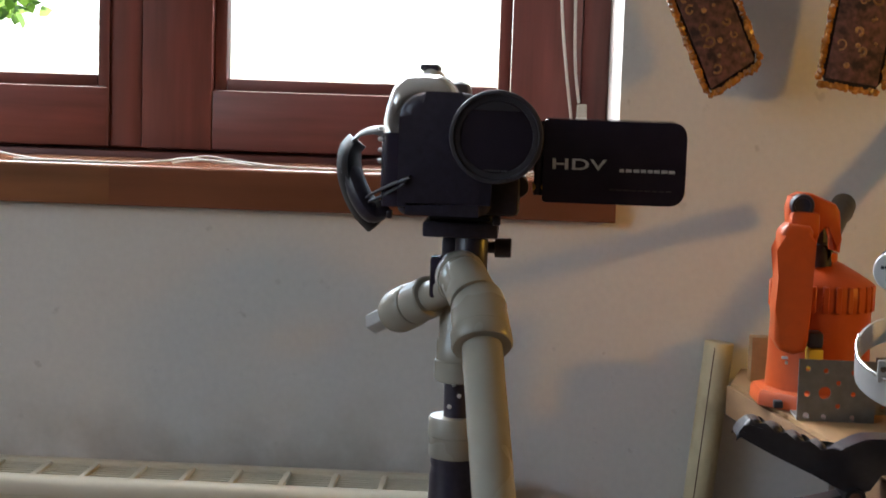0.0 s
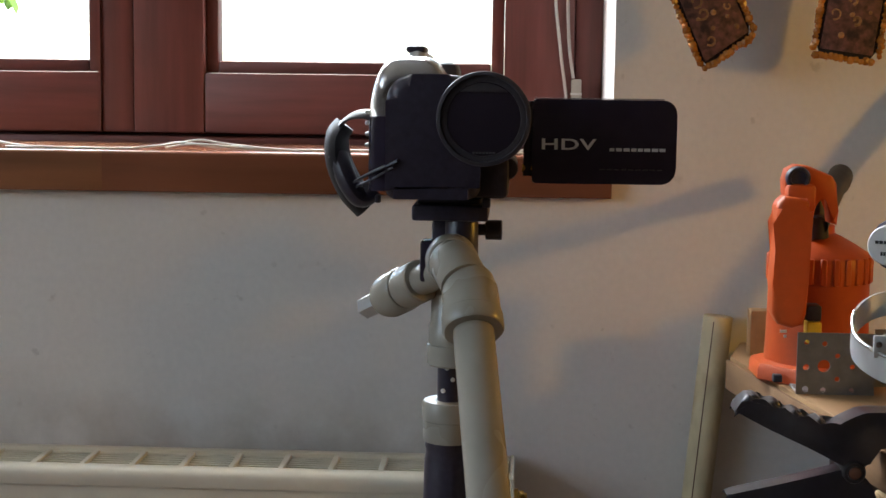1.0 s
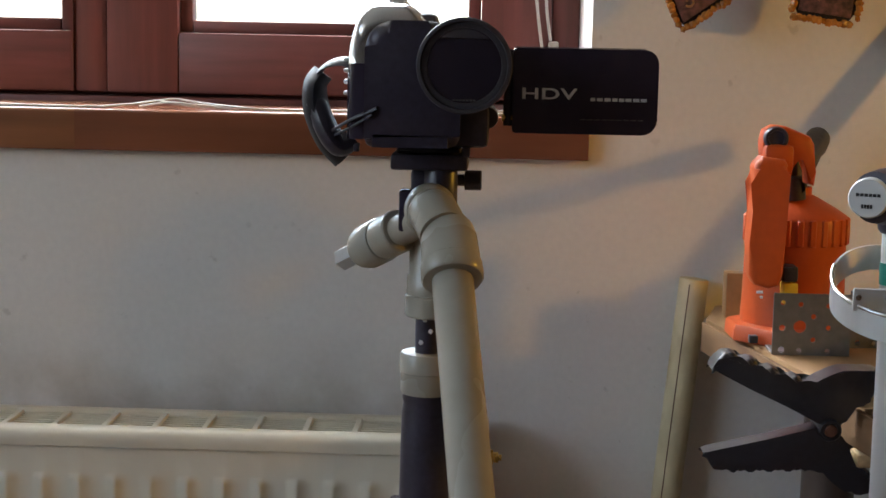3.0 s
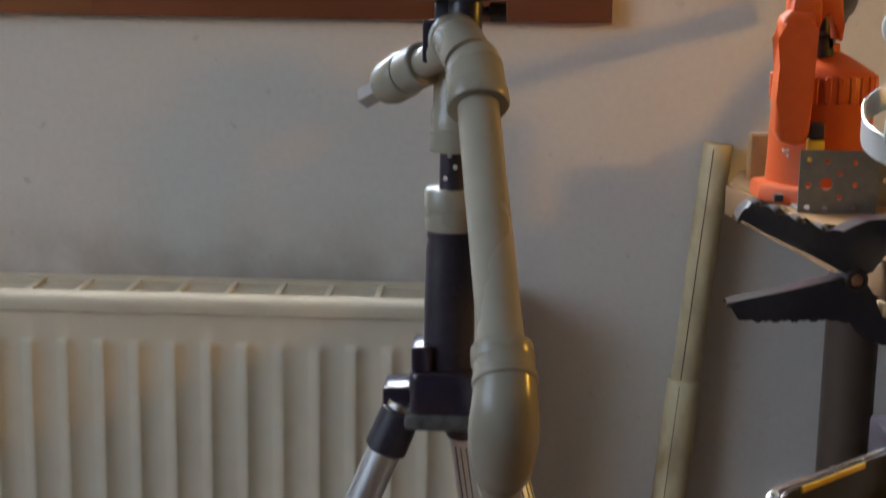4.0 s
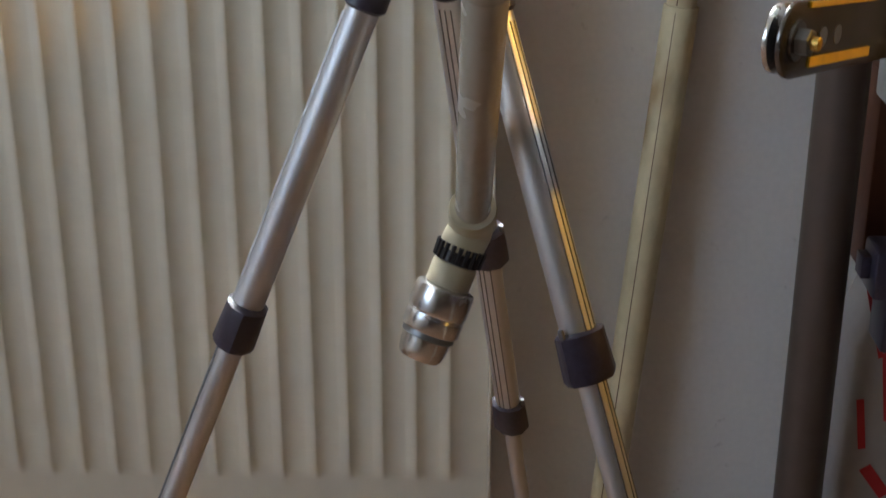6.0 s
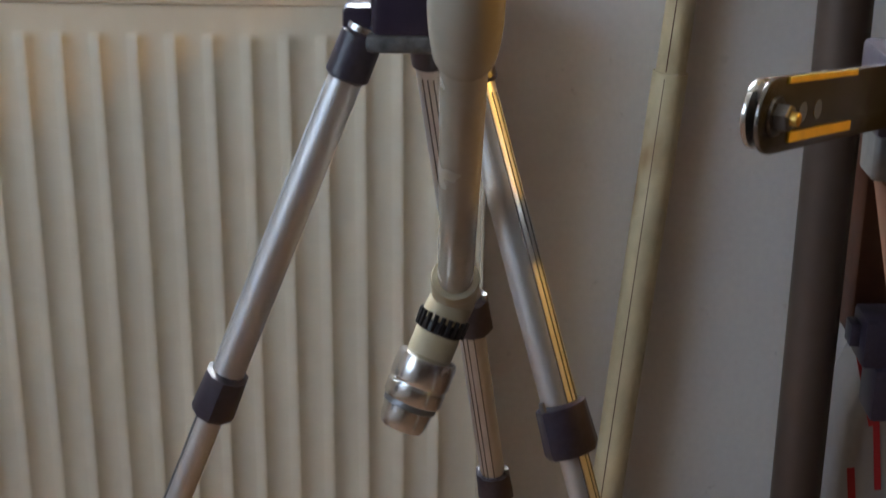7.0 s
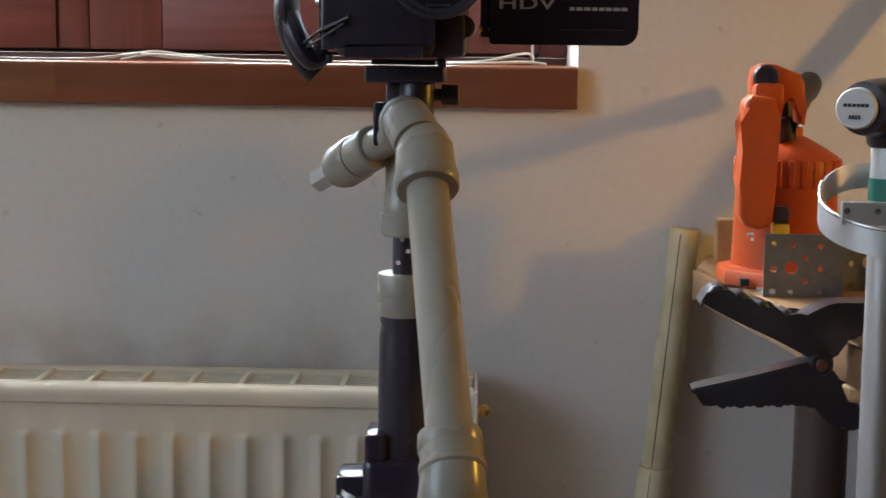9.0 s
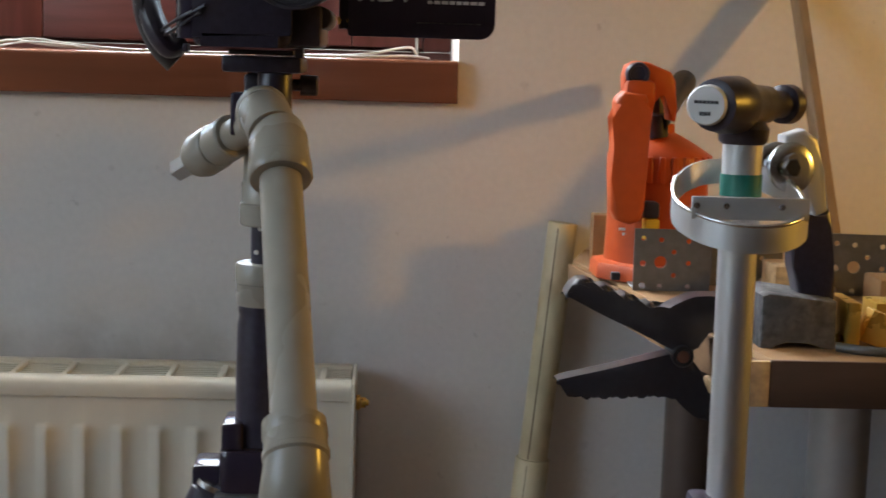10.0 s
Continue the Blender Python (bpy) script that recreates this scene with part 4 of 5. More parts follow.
def bracket_plate(at, w, h, turn, label, holes):
    """A galvanised connector plate, holes cut through it."""
    b = thing("bracket_plate", at, label, "metal bracket", "perforated brackets")
    bm, th = B(), 0.0022
    # a grid of cells, the hole cells open as eight-sided rings
    xs = sorted({0, w} | {x - r * 1.35 for x, z, r in holes} | {x + r * 1.35 for x, z, r in holes})
    zs = sorted({0, h} | {z - r * 1.35 for x, z, r in holes} | {z + r * 1.35 for x, z, r in holes})
    m = Matrix.Translation(at) @ Matrix.Rotation(turn, 4, "Z")
    vert = {}
    def V(x, z, y):
        k = (round(x, 5), round(z, 5), y)
        if k not in vert:
            vert[k] = bm.verts.new(m @ Vector((x, y, z)))
        return vert[k]
    for xa, xb in zip(xs, xs[1:]):
        for za, zb in zip(zs, zs[1:]):
            mx, mz = (xa + xb) / 2, (za + zb) / 2
            inside = [q for q in holes if abs(q[0] - mx) < q[2] * 1.35 and abs(q[1] - mz) < q[2] * 1.35]
            if inside:
                continue
            for y in (0, th):
                bm.faces.new([V(xa, za, y), V(xb, za, y), V(xb, zb, y), V(xa, zb, y)])
    for hx, hz, r in holes:
        e = r * 1.35
        fx = sorted({v for v in xs if hx - e - 1e-6 <= v <= hx + e + 1e-6})
        fz = sorted({v for v in zs if hz - e - 1e-6 <= v <= hz + e + 1e-6})
        rim = [(x, hz - e) for x in fx] + [(hx + e, z) for z in fz[1:]] + [(x, hz + e) for x in fx[::-1][1:]] + [(hx - e, z) for z in fz[::-1][1:-1]]
        n, k = 14, len(rim)
        ring = {y: [bm.verts.new(m @ Vector((hx + r * math.cos(2 * math.pi * i / n), y, hz + r * math.sin(2 * math.pi * i / n)))) for i in range(n)] for y in (0, th)}
        for y in (0, th):
            loop_o = [V(x, z, y) for x, z in rim]
            es = []
            for seq in (loop_o, ring[y]):
                for p, q in zip(seq, seq[1:] + seq[:1]):
                    es.append(bm.edges.get((p, q)) or bm.edges.new((p, q)))
            bmesh.ops.triangle_fill(bm, use_beauty=True, edges=es)
        for i in range(n):
            bm.faces.new((ring[0][i], ring[0][(i + 1) % n], ring[th][(i + 1) % n], ring[th][i]))
    for (x0, z0), (x1, z1) in (((0, 0), (w, 0)), ((w, 0), (w, h)), ((w, h), (0, h)), ((0, h), (0, 0))):
        line = xs if z0 == z1 else zs
        for a, c in zip(line, line[1:]):
            p, q = ((a, z0), (c, z0)) if z0 == z1 else ((x0, a), (x0, c))
            bm.faces.new((V(*p, 0), V(*q, 0), V(*q, th), V(*p, th)))
    part("plate", bm, M_STEEL, b, sharp=30)
    part("foot_flange", box(B(), (0, th, 0.0003), (w, 0.03, 0.0024), 0.0006, m, 1), M_STEEL, b)
    return b


small = 0.0021
HOLES = [(0.0071, 0.0410, small), (0.0210, 0.0400, small), (0.0425, 0.0393, small), (0.0312, 0.0306, small), (0.0072, 0.0213, 0.0025), (0.0429, 0.0220, small), (0.0315, 0.0123, small), (0.0071, 0.0040, 0.0025), (0.0208, 0.0036, small), (0.0428, 0.0036, small), (0.0209, 0.0225, 0.0050)]
bracket_plate((0.2955, 1.14, TZ + 0.0003), 0.060, 0.0485, 0.0, "grey galvanised steel bracket plate full of holes, standing on the bench", HOLES)
bracket_plate((0.3640, 1.175, TZ + 0.0003), 0.060, 0.0465, 0.12, "grey galvanised steel bracket plate standing on the bench behind another", HOLES)
bracket_plate((0.447, 1.14, TZ + 0.0003), 0.060, 0.0485, -0.1, "grey galvanised steel bracket plate standing further along the bench", HOLES)


# ---- spring clamp on the bench edge ----
def smooth_loop(pts, n=3):
    ps = [Vector((*p, 0)) for p in pts]
    out, k = [], len(ps)
    for i in range(k):
        a, b, c, d = ps[i - 1], ps[i], ps[(i + 1) % k], ps[(i + 2) % k]
        for j in range(n):
            t = j / n
            q = 0.5 * (2 * b + (c - a) * t + (2 * a - 5 * b + 4 * c - d) * t * t + (3 * b - a - 3 * c + d) * t ** 3)
            out.append((q.x, q.y))
    return out


def clamp():
    c = thing("spring_clamp", (0.33, 0.96, 0.86), "black plastic spring clamp with fluted handles gripping the bench edge", "clamp")
    y = 0.969
    up = [(0.3225, 0.9095), (0.3235, 0.9235), (0.3130, 0.9243), (0.3040, 0.9243), (0.2967, 0.9232), (0.2862, 0.9183), (0.2768, 0.9132),
          (0.2704, 0.9195), (0.2634, 0.9164), (0.2547, 0.9247), (0.2477, 0.9216), (0.2407, 0.9300), (0.2340, 0.9274), (0.2267, 0.9331),
          (0.2223, 0.9319), (0.2165, 0.9235), (0.2188, 0.9218),
          (0.2400, 0.9110), (0.2650, 0.8996), (0.2830, 0.8905), (0.2930, 0.8870), (0.3000, 0.8880), (0.3070, 0.8975), (0.3130, 0.9060)]
    sc = 1.03
    def S(p):
        return (0.08 + (p[0] - 0.08) * sc, 1.074 + (p[1] - 1.074) * sc)
    part("upper_handle", prism(B(), smooth_loop([S(p) for p in up]), (0, y - 0.011, 0), (1, 0, 0), (0, 0, 1), -0.022, 0.0034, 4), M_CLAMP, c)
    for kx, kz in ((0.2282, 0.9290), (0.2412, 0.9252), (0.2550, 0.9196), (0.2706, 0.9138)):
        kx, kz = S((kx, kz))
        part("grip_ridge", sweep(B(), [(kx, y - 0.0095, kz), (kx, y - 0.006, kz + 0.0004), (kx, y, kz + 0.0008), (kx, y + 0.009, kz)], lambda q: 0.0046 * math.sin(math.pi * min(0.5, 0.12 + q * 1.6)), 12), M_CLAMP, c)
    lo = [(0.3225, 0.8445), (0.3120, 0.8425), (0.3030, 0.8455), (0.2950, 0.8515), (0.2880, 0.8585), (0.2800, 0.8600), (0.2740, 0.8570), (0.2680, 0.8590), (0.2620, 0.8565), (0.2560, 0.8585), (0.2500, 0.8560), (0.2440, 0.8580),
          (0.2380, 0.8555), (0.2320, 0.8575), (0.2225, 0.8560), (0.2195, 0.8580), (0.2145, 0.8665), (0.2165, 0.8682), (0.2500, 0.8765), (0.2760, 0.8835), (0.2860, 0.8860), (0.2960, 0.8850), (0.3040, 0.8770), (0.3100, 0.8640), (0.3140, 0.8575), (0.3220, 0.8560)]
    part("lower_handle", prism(B(), smooth_loop([S(p) for p in lo]), (0, y - 0.0085, 0), (1, 0, 0), (0, 0, 1), -0.017, 0.0022, 3), M_CLAMP, c)
    px, pz = S((0.2925, 0.8855))
    p = part("pivot", lathe(B(), (px, y + 0.013, pz), (0, -1, 0), [(0, 0.0075), (0.026, 0.0075), (0.0275, 0.0065), (0.0275, 0.0048), (0.0265, 0.0045), (0.0275, 0.003), (0.028, 0.0)], 24, caps=False), M_RUBBER, c)
    part("spring", lathe(B(), (px, y - 0.0150, pz), (0, -1, 0), [(0, 0.0042), (0.0008, 0.0035), (0.001, 0.0)], 18, caps=False), M_BROWN, p, "rusty spring end")
    part("jaw_pad", box(B(), (0.3180, y - 0.010, TZ + 0.0006), (0.3420, y + 0.010, TZ + 0.0085), 0.002), M_ENDG, c, "beige swivel pad")
    part("jaw_pad", box(B(), (0.3180, y - 0.010, TZ - 0.0390), (0.3420, y + 0.010, TZ - 0.0298), 0.002), M_ENDG, c, "beige swivel pad")
    return c


clamp()


# ---- aluminium pole with a tee head, loop bracket and slotted bar ----
def pole():
    p = thing("aluminium_pole", (0.30, 0.78, 0.0), "aluminium tube pole with black tee head on a brown strut", "pole")
    a, b = Vector((0.28887, 0.7804, 0.800)), Vector((0.2878, 0.782, 1.034))
    d = (b - a).normalized()
    part("tube", cyl(B(), a, b, 0.0101, 0.0101, 32), M_ALU, p, "brushed aluminium tube")
    part("upper_sleeve", cyl(B(), b - d * 0.055, b, 0.0106, 0.0103, 32), M_ALUW, p)
    part("green_band", cyl(B(), b - d * 0.031, b - d * 0.0195, 0.0109, 0.0109, 32), M_GREEN, p, "dark green tape band")
    part("end_cap", prism(B(), round_rect(-0.015, -0.015, 0.017, 0.016, (0.004,) * 4, 4), (0.2900, 0.780, 0.7720), (1, 0, 0), (0, 1, 0), 0.031, 0.002), M_STEEL, p, "grey metal socket block")
    st0, st1 = Vector((0.3030, 0.782, 0.7715)), Vector((0.4700, 0.790, 0.004))
    sd = (st1 - st0).normalized()
    prism(bm := B(), round_rect(-0.020, -0.016, 0.020, 0.016, (0.003,) * 4, 3), st0 - sd * 0.002, Vector((0, 1, 0)).cross(sd), (0, 1, 0), (st1 - st0).length, 0.001)
    part("strut", bm, M_BROWN, p, "slanting dark brown wooden strut")
    # tee head
    f = Vector((0.2640, 0.757, 1.0505))
    ax = Vector((0.70, 0.715, 0.0)).normalized()
    h = part("tee_head", lathe(B(), f, ax, [(0.001, 0.0088), (0.003, 0.0132), (0.012, 0.0145), (0.024, 0.0150), (0.030, 0.0125), (0.042, 0.0105), (0.054, 0.0100), (0.057, 0.0078), (0.070, 0.0075), (0.072, 0.0105), (0.079, 0.0108), (0.081, 0.009)], 30), M_BLACK, p, "black plastic tee handle")
    fa = Vector((-0.46, -0.888, 0.0)).normalized()
    fc = f + fa * 0.004 + Vector((-0.001, 0, 0))
    part("end_disc", lathe(B(), fc - fa * 0.010, fa, [(0, 0.0105), (0.009, 0.0102), (0.0100, 0.0095), (0.0101, 0.0)], 30, caps=False), M_WHITE, h, "pale grey round end disc")
    u = Vector((-fa.y, fa.x, 0)).normalized() * -1
    for x, z, w, hh in ((-0.0062, 0.0008, 0.0017, 0.0016), (-0.0041, 0.0008, 0.0017, 0.0016), (-0.0020, 0.0008, 0.0015, 0.0016), (0.0000, 0.0008, 0.0017, 0.0016), (0.0022, 0.0008, 0.0017, 0.0016), (0.0043, 0.0008, 0.0017, 0.0016),
                        (-0.0024, -0.0052, 0.0011, 0.0020), (-0.0009, -0.0052, 0.0011, 0.0020), (0.0006, -0.0052, 0.0011, 0.0020), (0.0021, -0.0052, 0.0010, 0.0020)):
        q = fc + fa * 0.0002
        prism(bm := B(), [(x, z), (x + w, z), (x + w, z + hh), (x, z + hh)], q, u, (0, 0, 1), -0.0003 if u.cross(Vector((0, 0, 1))).dot(fa) < 0 else 0.0003)
        part("print_bar", bm, M_DKPRINT, h, "small dark print stroke")
    part("head_collar", lathe(B(), b - d * 0.004, d, [(0, 0.0112), (0.002, 0.0128), (0.008, 0.0135), (0.012, 0.011)], 26), M_BLACK, h)
    # metal loop
    bm = B()
    c0 = Vector((0.2860, 0.775, 1.0020))
    n, hgt, th = 44, 0.0135, 0.0014
    rows = []
    for k in range(n):
        t = 2 * math.pi * k / n
        x, y = 0.0335 * math.cos(t), 0.0390 * math.sin(t)
        rise = 0.010 * math.sin(t) + 0.008 * max(0.0, math.sin(t))
        nx, ny = math.cos(t), math.sin(t)
        rows.append([bm.verts.new(c0 + Vector((x + nx * o, y + ny * o, z))) for o, z in ((0, rise - hgt), (th, rise - hgt), (th, rise), (0, rise))])
    for a_, b_ in zip(rows, rows[1:] + rows[:1]):
        for k in range(4):
            bm.faces.new((a_[k], b_[k], b_[(k + 1) % 4], a_[(k + 1) % 4]))
    lp = part("loop_bracket", bm, M_ALU, p, "bent bright metal loop", sharp=30)
    # chrome tube added on the upper edge to give the window's highlight
    ring = []
    for k in range(25):
        t = radians(150 + k * 10)
        ring.append(c0 + Vector((0.0342 * math.cos(t), 0.0397 * math.sin(t), 0.010 * math.sin(t) + 0.008 * max(0.0, math.sin(t)))))
    part("loop_rim", sweep(B(), ring, 0.0012, 10, smooth=1), M_CHROME, lp, "chrome edge added to catch the window highlight")
    part("loop_bar", box(B(), (0.2560, 0.7505, 0.9935), (0.3160, 0.7530, 1.0050), 0.0008), M_ALUW, lp)
    for x in (0.2585, 0.2735, 0.3020):
        part("rivet", lathe(B(), (x, 0.7505, 1.0005), (0, -1, 0), [(0, 0.0019), (0.0008, 0.0015), (0.001, 0.0)], 12, caps=False), M_CHROME, lp)
    part("loop_flange", lathe(B(), (0.318, 0.80, 1.017), (0.3, -1, 0.1), [(0, 0.0135), (0.003, 0.0138), (0.004, 0.012), (0.0045, 0.008), (0.008, 0.0075), (0.0085, 0.0)], 28, caps=False), M_CHROME, lp, "round chrome flange")
    part("flange_bolt", lathe(B(), (0.3155, 0.7915, 1.0175), (0.3, -1, 0.1), [(0, 0.0052), (0.004, 0.0052), (0.0045, 0.0045), (0.0046, 0.0)], 6, caps=False), M_GUN, lp)
    # slotted bar with bolt
    s0, s1 = Vector((0.1910, 0.620, 0.8435)), Vector((0.286, 0.764, 0.8195))
    e = (s1 - s0).normalized()
    w = Vector((0, 0, 1)) - e * e.z
    w.normalize()
    nrm = e.cross(w)
    if nrm.y > 0:
        nrm = -nrm
    L = (s1 - s0).length
    R = 0.0155
    out = [(R * math.cos(radians(a)), R * math.sin(radians(a))) for a in range(90, 271, 15)] + [(L, -R), (L, R)]
    def slab(o, sh, depth, bev):
        return prism(B(), sh, o, e, w, depth if e.cross(w).dot(nrm) > 0 else -depth, bev)
    bar = part("slotted_bar", slab(s0, out, 0.0022, 0.0004), M_GUN, p, "dark steel bar with rounded end")
    inn = [((R - 0.0012) * math.cos(radians(a)), (R - 0.0012) * math.sin(radians(a))) for a in range(90, 271, 15)] + [(L, -R + 0.0012), (L, R - 0.0012)]
    part("rear_bar", slab(s0 - nrm * 0.0065 + e * 0.0005, inn, 0.0025, 0.0004), M_CHROME, bar)
    # two yellow strips stand in for the lamp's reflection along the bar
    for o, hh, x0 in ((R - 0.0026, 0.0025, 0.010), (-R + 0.0036, 0.0042, 0.017)):
        st = [(x0, o), (0.090, o), (0.090, o + hh), (x0, o + hh)]
        part("brass_strip", slab(s0 + nrm * 0.0023, st, 0.0009, 0.0), M_GLINT, bar, "yellow strip painted as the warm lamp's reflection")
    q = s0 + e * 0.0008 + nrm * 0.0022
    part("washer", lathe(B(), q, nrm, [(0, 0.0085), (0.0012, 0.0083), (0.0014, 0.0)], 26, caps=False), M_GUN, bar)
    part("nut", lathe(B(), q + nrm * 0.0013, nrm, [(0, 0.0058), (0.005, 0.0058), (0.0056, 0.005), (0.0057, 0.0)], 6, caps=False), M_STEEL, bar)
    part("bolt_end", lathe(B(), q + nrm * 0.006, nrm, [(0, 0.0030), (0.004, 0.0030), (0.0045, 0.0022), (0.0046, 0.0)], 16, caps=False), M_BRASS, bar)
    for x in (0.0305, 0.0475):
        part("bar_hole", lathe(B(), s0 + e * x + nrm * 0.0019, nrm, [(0, 0.0043), (0.0007, 0.0042), (0.0007, 0.0036), (0.0005, 0.0)], 18, caps=False), M_CHROME, bar, "bright bored hole")
    part("bar_clip", box(B(), (0.2690, 0.745, 0.800), (0.2810, 0.790, 0.842), 0.003), M_BLACK, bar)
    return p


pole()


# ---- clutter on the bench ----
def hand_tool():
    t = thing("grinding_tool", (0.375, 0.95, TZ), "silver hand tool with black handle resting in a metal base", "hand tool")
    hs = [(0.3548, 1.0266), (0.3676, 1.0310), (0.3768, 1.0248), (0.3816, 1.0046), (0.3860, 0.9782), (0.3757, 0.9723), (0.3706, 0.9936), (0.3695, 1.0046), (0.3610, 0.9881), (0.3537, 0.9917)]
    part("housing", prism(B(), hs, (0, 0.946, 0), (1, 0, 0), (0, 0, 1), -0.020, 0.003, 3), M_ALUW, t, "pale cast metal housing")
    f = part("flange", lathe(B(), (0.3490, 0.945, 1.0075), (0.15, -1, 0.05), [(0, 0.0150), (0.003, 0.0153), (0.0042, 0.0135), (0.0045, 0.0095), (0.008, 0.009), (0.0085, 0.0)], 30, caps=False), M_CHROME, t, "round chrome flange")
    part("bolt", lathe(B(), (0.3500, 0.937, 1.008), (0.15, -1, 0.05), [(0, 0.0062), (0.005, 0.006), (0.0055, 0.005), (0.0056, 0.0)], 6, caps=False), M_GUN, f)
    hd = [(0.3610, 0.9686), (0.3750, 0.9734), (0.3867, 0.9807), (0.3882, 0.9679), (0.3911, 0.9459), (0.3940, 0.9216), (0.3698, 0.9216), (0.3651, 0.9422)]
    part("handle", prism(B(), hd, (0, 0.944, 0), (1, 0, 0), (0, 0, 1), -0.022, 0.004, 3), M_BLACK, t, "black plastic handle")
    bs = [(0.3411, 0.9264), (0.3457, 0.9282), (0.3895, 0.9235), (0.3902, 0.8833), (0.3849, 0.8833), (0.3820, 0.8955), (0.3726, 0.8984), (0.3583, 0.8991), (0.3493, 0.8962), (0.3461, 0.8840), (0.3411, 0.8854)]
    b = part("base_casting", prism(B(), bs, (0, 0.925, 0), (1, 0, 0), (0, 0, 1), -0.055, 0.002, 2), M_MORTAR, t, "worn grey metal casting")
    part("guide", box(B(), (0.3975, 0.928, TZ + 0.0004), (0.4060, 0.97, 0.9225), 0.001), M_BRASS, t, "yellowed brass guide plate")
    part("guide", box(B(), (0.4105, 0.935, TZ + 0.0004), (0.4330, 0.95, 0.9150), 0.001, Matrix.Translation((0.42, 0.94, 0.9)) @ Matrix.Rotation(0.35, 4, "Y") @ Matrix.Translation((-0.42, -0.94, -0.9))), M_BRASS, t, "yellowed brass guide plate")
    part("runner", sweep(B(), [(0.388, 0.918, TZ + 0.0033), (0.405, 0.908, TZ + 0.003), (0.43, 0.905, TZ + 0.003), (0.48, 0.910, TZ + 0.003)], 0.0030, 10), M_STEEL, t)


hand_tool()
solo("wooden_block", box(B(), (0.392, 1.085, TZ + 0.0004), (0.432, 1.125, TZ + 0.030), 0.002), M_ENDG, "beige wooden offcut lying on the bench", "wood block")
solo("wooden_block", box(B(), (0.383, 1.03, TZ + 0.0004), (0.420, 1.07, TZ + 0.012), 0.002), M_BENCHF, "dark thin wooden offcut lying on the bench", "wood block")
solo("wooden_block", box(B(), (0.470, 1.08, TZ + 0.0004), (0.560, 1.12, TZ + 0.022), 0.002), M_BENCH, "pale pine offcut lying on the bench", "wood block")
solo("brass_strip", box(B(), (0.440, 1.00, TZ + 0.0004), (0.520, 1.03, TZ + 0.018), 0.0015), M_BRASS, "yellow metal strip offcut lying on the bench", "metal offcut")
solo("wire", sweep(B(), [(0.455, 1.02, 0.966), (0.50, 1.05, 0.960), (0.56, 1.08, 0.950), (0.62, 1.10, TZ + 0.001)], 0.0006, 6), M_GUN, "thin dark wire sticking up from the bench", "wire")

# stick leaning from the bench to the wall
_a, _b = Vector((0.4745, 1.205, TZ + 0.0004)), Vector((0.4700, 1.3985, 1.158))
_d = (_b - _a).normalized()
prism(bm := B(), round_rect(-0.0042, -0.022, 0.0042, 0.0, (0.0012,) * 4, 3), _a, (1, 0, 0), Vector((0, _d.z, -_d.y)), (_b - _a).length, 0.0006)
solo("wooden_lath", bm, M_LATH, "thin brown wooden lath leaning from bench to wall", "wooden lath")

# ---- under the bench ----
bag = thing("packaging_sack", (0.48, 1.3, 0.0), "white printed packaging sack with red marks under the bench", "packaging")
bm = B()
prism(bm, [(0.405, 0.0), (0.62, 0.0), (0.61, 0.40), (0.55, 0.46), (0.44, 0.475), (0.412, 0.40)], (0, 1.245, 0), (1, 0, 0), (0, 0, 1), -0.10, 0.012, 3)
part("sack", bm, M_BAG, bag)
for a, b, w in (((0.412, 0.470), (0.432, 0.395), 0.0022), ((0.418, 0.352), (0.425, 0.30), 0.0035), ((0.436, 0.40), (0.445, 0.33), 0.003), ((0.430, 0.28), (0.452, 0.25), 0.006)):
    part("red_stroke", box(B(), (-w, 1.2440, 0), (w, 1.2448, math.dist(a, b)), 0, Matrix.Translation((a[0], 0, a[1])) @ Matrix.Rotation(math.atan2(b[0] - a[0], b[1] - a[1]), 4, "Y")), M_RED, bag, "red printed stroke")
k = thing("black_caster", (0.425, 1.20, 0.48), "black plastic catch fixed beside the bench post", "catch")
part("catch_body", box(B(), (0.402, 1.19, 0.475), (0.440, 1.235, 0.520), 0.004), M_BLACK, k)
part("catch_tail", box(B(), (0.414, 1.19, 0.425), (0.440, 1.235, 0.4745), 0.004), M_BLACK, k)
part("catch_mount", box(B(), (0.3935, 1.205, 0.49), (0.4019, 1.225, 0.51), 0.001), M_BLACK, k)
solo("brown_crate", box(B(), (0.405, 1.25, 0.4765), (0.60, 1.34, 0.66), 0.004), M_BROWN, "dark red-brown wooden crate standing on the sack", "crate")

# ---- cables by the window ----
solo("window_cord", sweep(B(), [(0.060, 1.5760, 1.95), (0.100, 1.5745, 1.45), (0.1115, 1.5735, 1.251), (0.1200, 1.573, 1.17), (0.1275, 1.572, 1.115), (0.129, 1.560, 1.069)], 0.0017, 8), M_CABLE, "thin white cord hanging down the window frame", "cord", "window cords")
solo("window_cord", sweep(B(), [(0.118, 1.5790, 1.95), (0.1235, 1.5775, 1.45), (0.1265, 1.577, 1.251), (0.1290, 1.577, 1.18), (0.1345, 1.577, 1.14)], 0.0017, 8), M_CABLE, "thin white cord hanging down the window frame", "cord", "window cords")
pl = thing("cord_plug", (0.138, 1.575, 1.13), "small grey plastic plug on the window cord", "plug")
part("plug_body", box(B(), (0.1320, 1.5640, 1.112), (0.1430, 1.5790, 1.139), 0.002), M_PVC, pl)
part("plug_band", box(B(), (0.1316, 1.5636, 1.122), (0.1434, 1.5794, 1.1245), 0.0005), M_CABLE, pl)
Z = 1.0663
rng = random.Random(4)
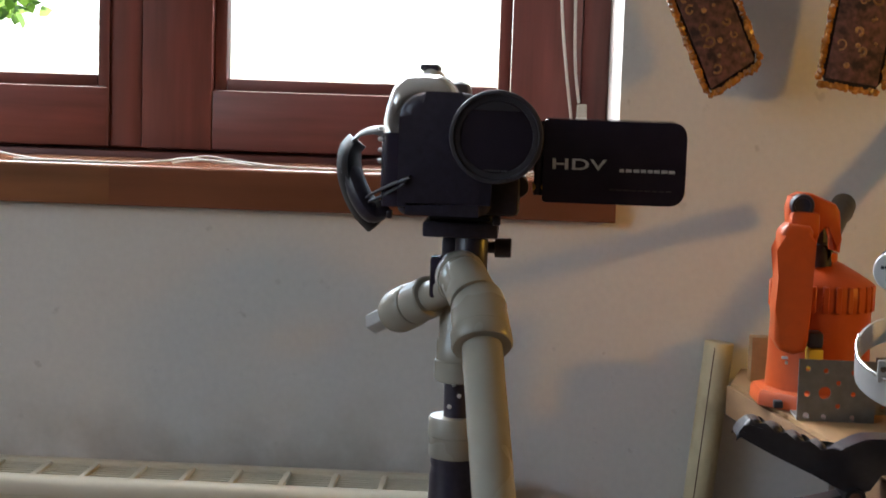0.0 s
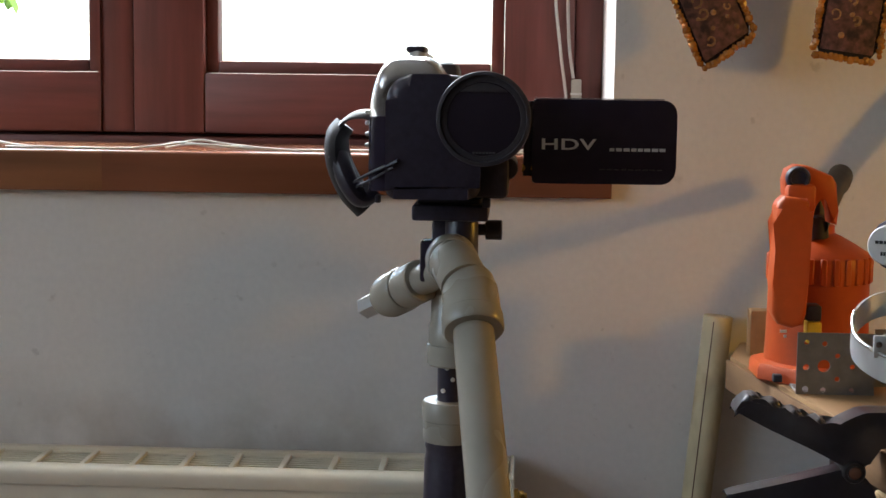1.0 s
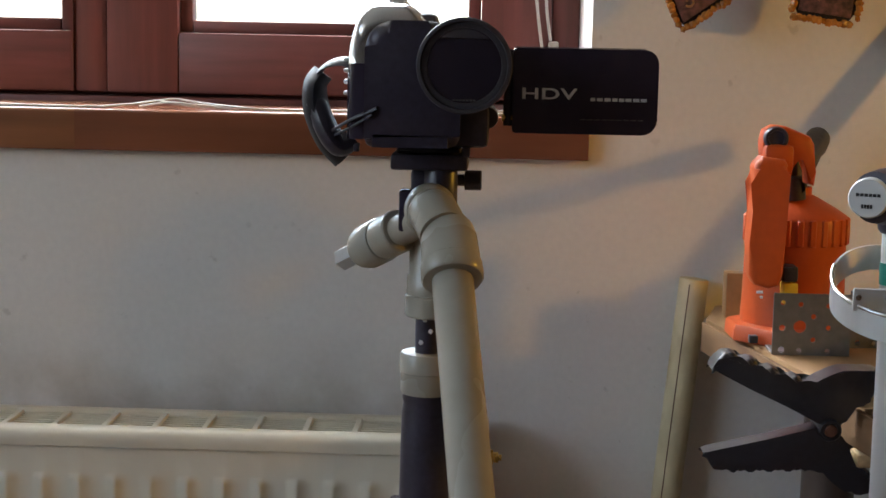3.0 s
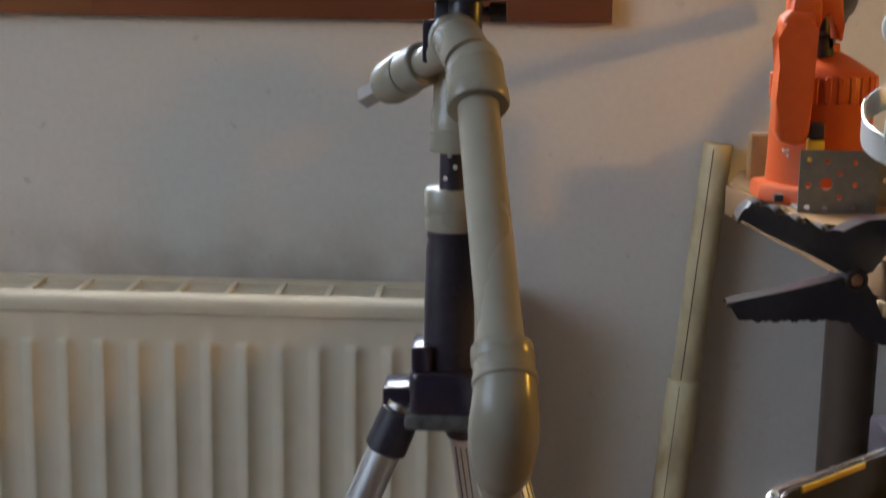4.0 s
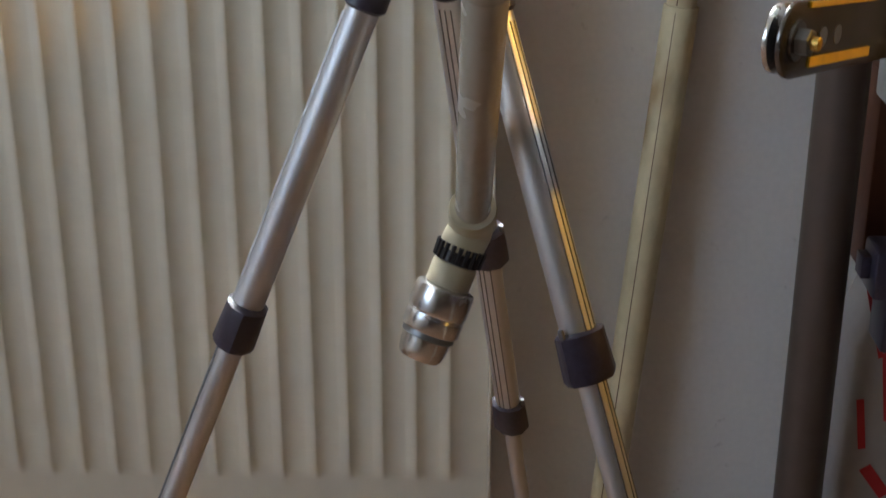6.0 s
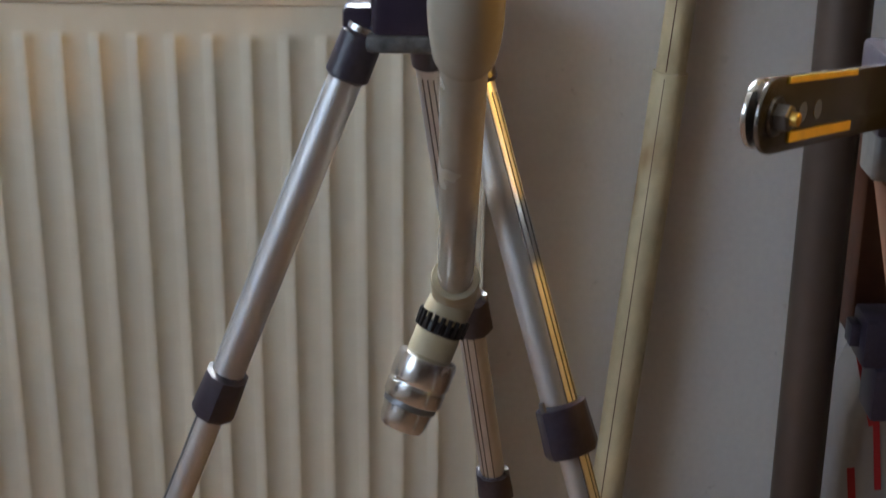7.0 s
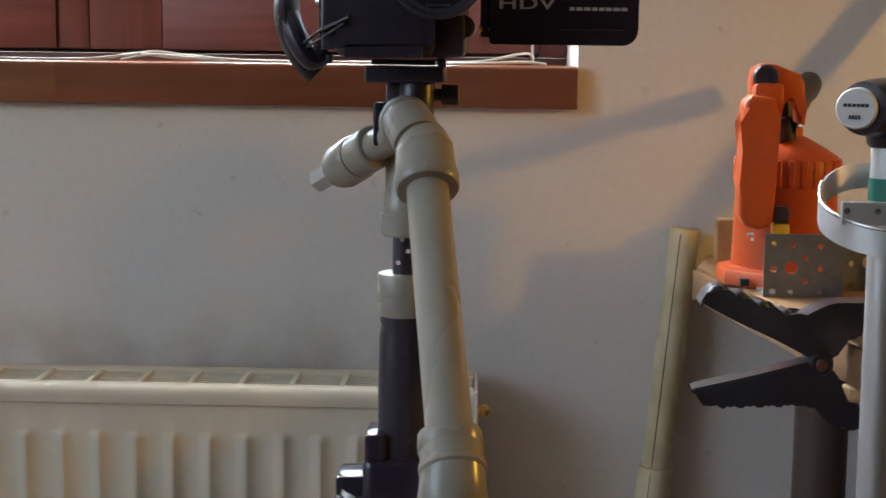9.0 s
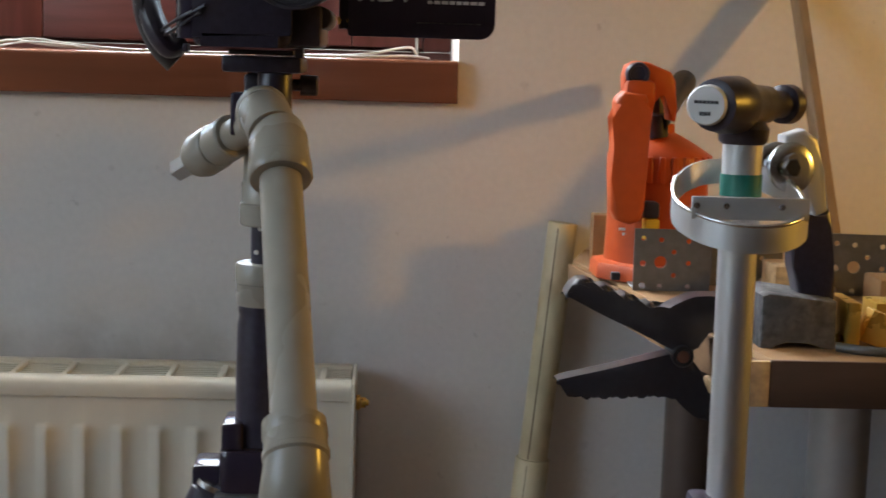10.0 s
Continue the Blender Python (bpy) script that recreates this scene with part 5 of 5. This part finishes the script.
for pts, r in (
    ([(-0.80, 1.41, Z), (-0.52, 1.405, Z + 0.001), (-0.46, 1.42, Z + 0.007), (-0.40, 1.40, Z + 0.001), (-0.33, 1.395, Z)], 0.0012),
    ([(-0.42, 1.40, Z), (-0.32, 1.395, Z), (-0.275, 1.40, Z + 0.002), (-0.25, 1.41, Z + 0.006), (-0.21, 1.40, Z + 0.002), (-0.14, 1.41, Z), (-0.05, 1.43, Z)], 0.0012),
    ([(-0.30, 1.392, Z), (-0.26, 1.398, Z + 0.004), (-0.235, 1.42, Z + 0.008), (-0.205, 1.41, Z + 0.005), (-0.15, 1.395, Z + 0.001), (-0.08, 1.42, Z)], 0.0011),
    ([(-0.27, 1.43, Z), (-0.235, 1.40, Z + 0.005), (-0.20, 1.395, Z + 0.003), (-0.17, 1.43, Z)], 0.0011),
    ([(-0.05, 1.43, Z), (0.02, 1.42, Z), (0.075, 1.41, Z + 0.002), (0.105, 1.43, Z + 0.008), (0.122, 1.47, Z + 0.010), (0.128, 1.53, Z + 0.003)], 0.0014),
    ([(-0.02, 1.40, Z), (0.05, 1.395, Z), (0.09, 1.40, Z + 0.001), (0.12, 1.44, Z + 0.002), (0.14, 1.50, Z)], 0.0013),
):
    solo("sill_cable", sweep(B(), pts, r, 8), M_CABLE, "thin off-white cable lying loose on the window sill", "cable", "cables on the sill")

# ---- leaves outside the window ----
def shrub(at, n, seed):
    rr = random.Random(seed)
    t = thing("climbing_plant", at, "bright green leafy branch outside the window", "plant")
    x, y, z = at
    stem = part("stem", sweep(B(), [(x - 0.25, y + 0.1, -0.2), (x - 0.2, y + 0.05, z - 0.2), (x - 0.05, y, z), (x + 0.05, y, z + 0.2)], lambda q: 0.012 - 0.008 * q, 8), M_STEM, t)
    for _ in range(n):
        c = Vector((x + rr.gauss(-0.05, 0.05), y + rr.gauss(0, 0.05), z + abs(rr.gauss(0, 0.10))))
        L, W = rr.uniform(0.025, 0.045), rr.uniform(0.010, 0.018)
        m = Matrix.Translation(c) @ Euler((rr.uniform(0, 6), rr.uniform(-1, 1), rr.uniform(0, 6))).to_matrix().to_4x4()
        bm = B()
        pts = [(0, 0, 0), (W, L * 0.35, 0.004), (W * 0.7, L * 0.7, 0.004), (0, L, 0), (-W * 0.7, L * 0.7, 0.004), (-W, L * 0.35, 0.004)]
        up = [bm.verts.new(m @ Vector(p)) for p in pts]
        dn = [bm.verts.new(m @ (Vector(p) - Vector((0, 0, 0.0008)))) for p in pts]
        bm.faces.new(up)
        bm.faces.new(dn[::-1])
        for k in range(6):
            bm.faces.new((up[k], dn[k], dn[(k + 1) % 6], up[(k + 1) % 6]))
        part("leaf", bm, M_LEAF, t)


shrub((-0.985, 3.0, 1.300), 170, 3)
solo("ground", box(B(), (-600, -600, -0.6), (600, 600, -0.5)), M_YARD, "plain grey-green yard outside the window", "ground", kind="structure")
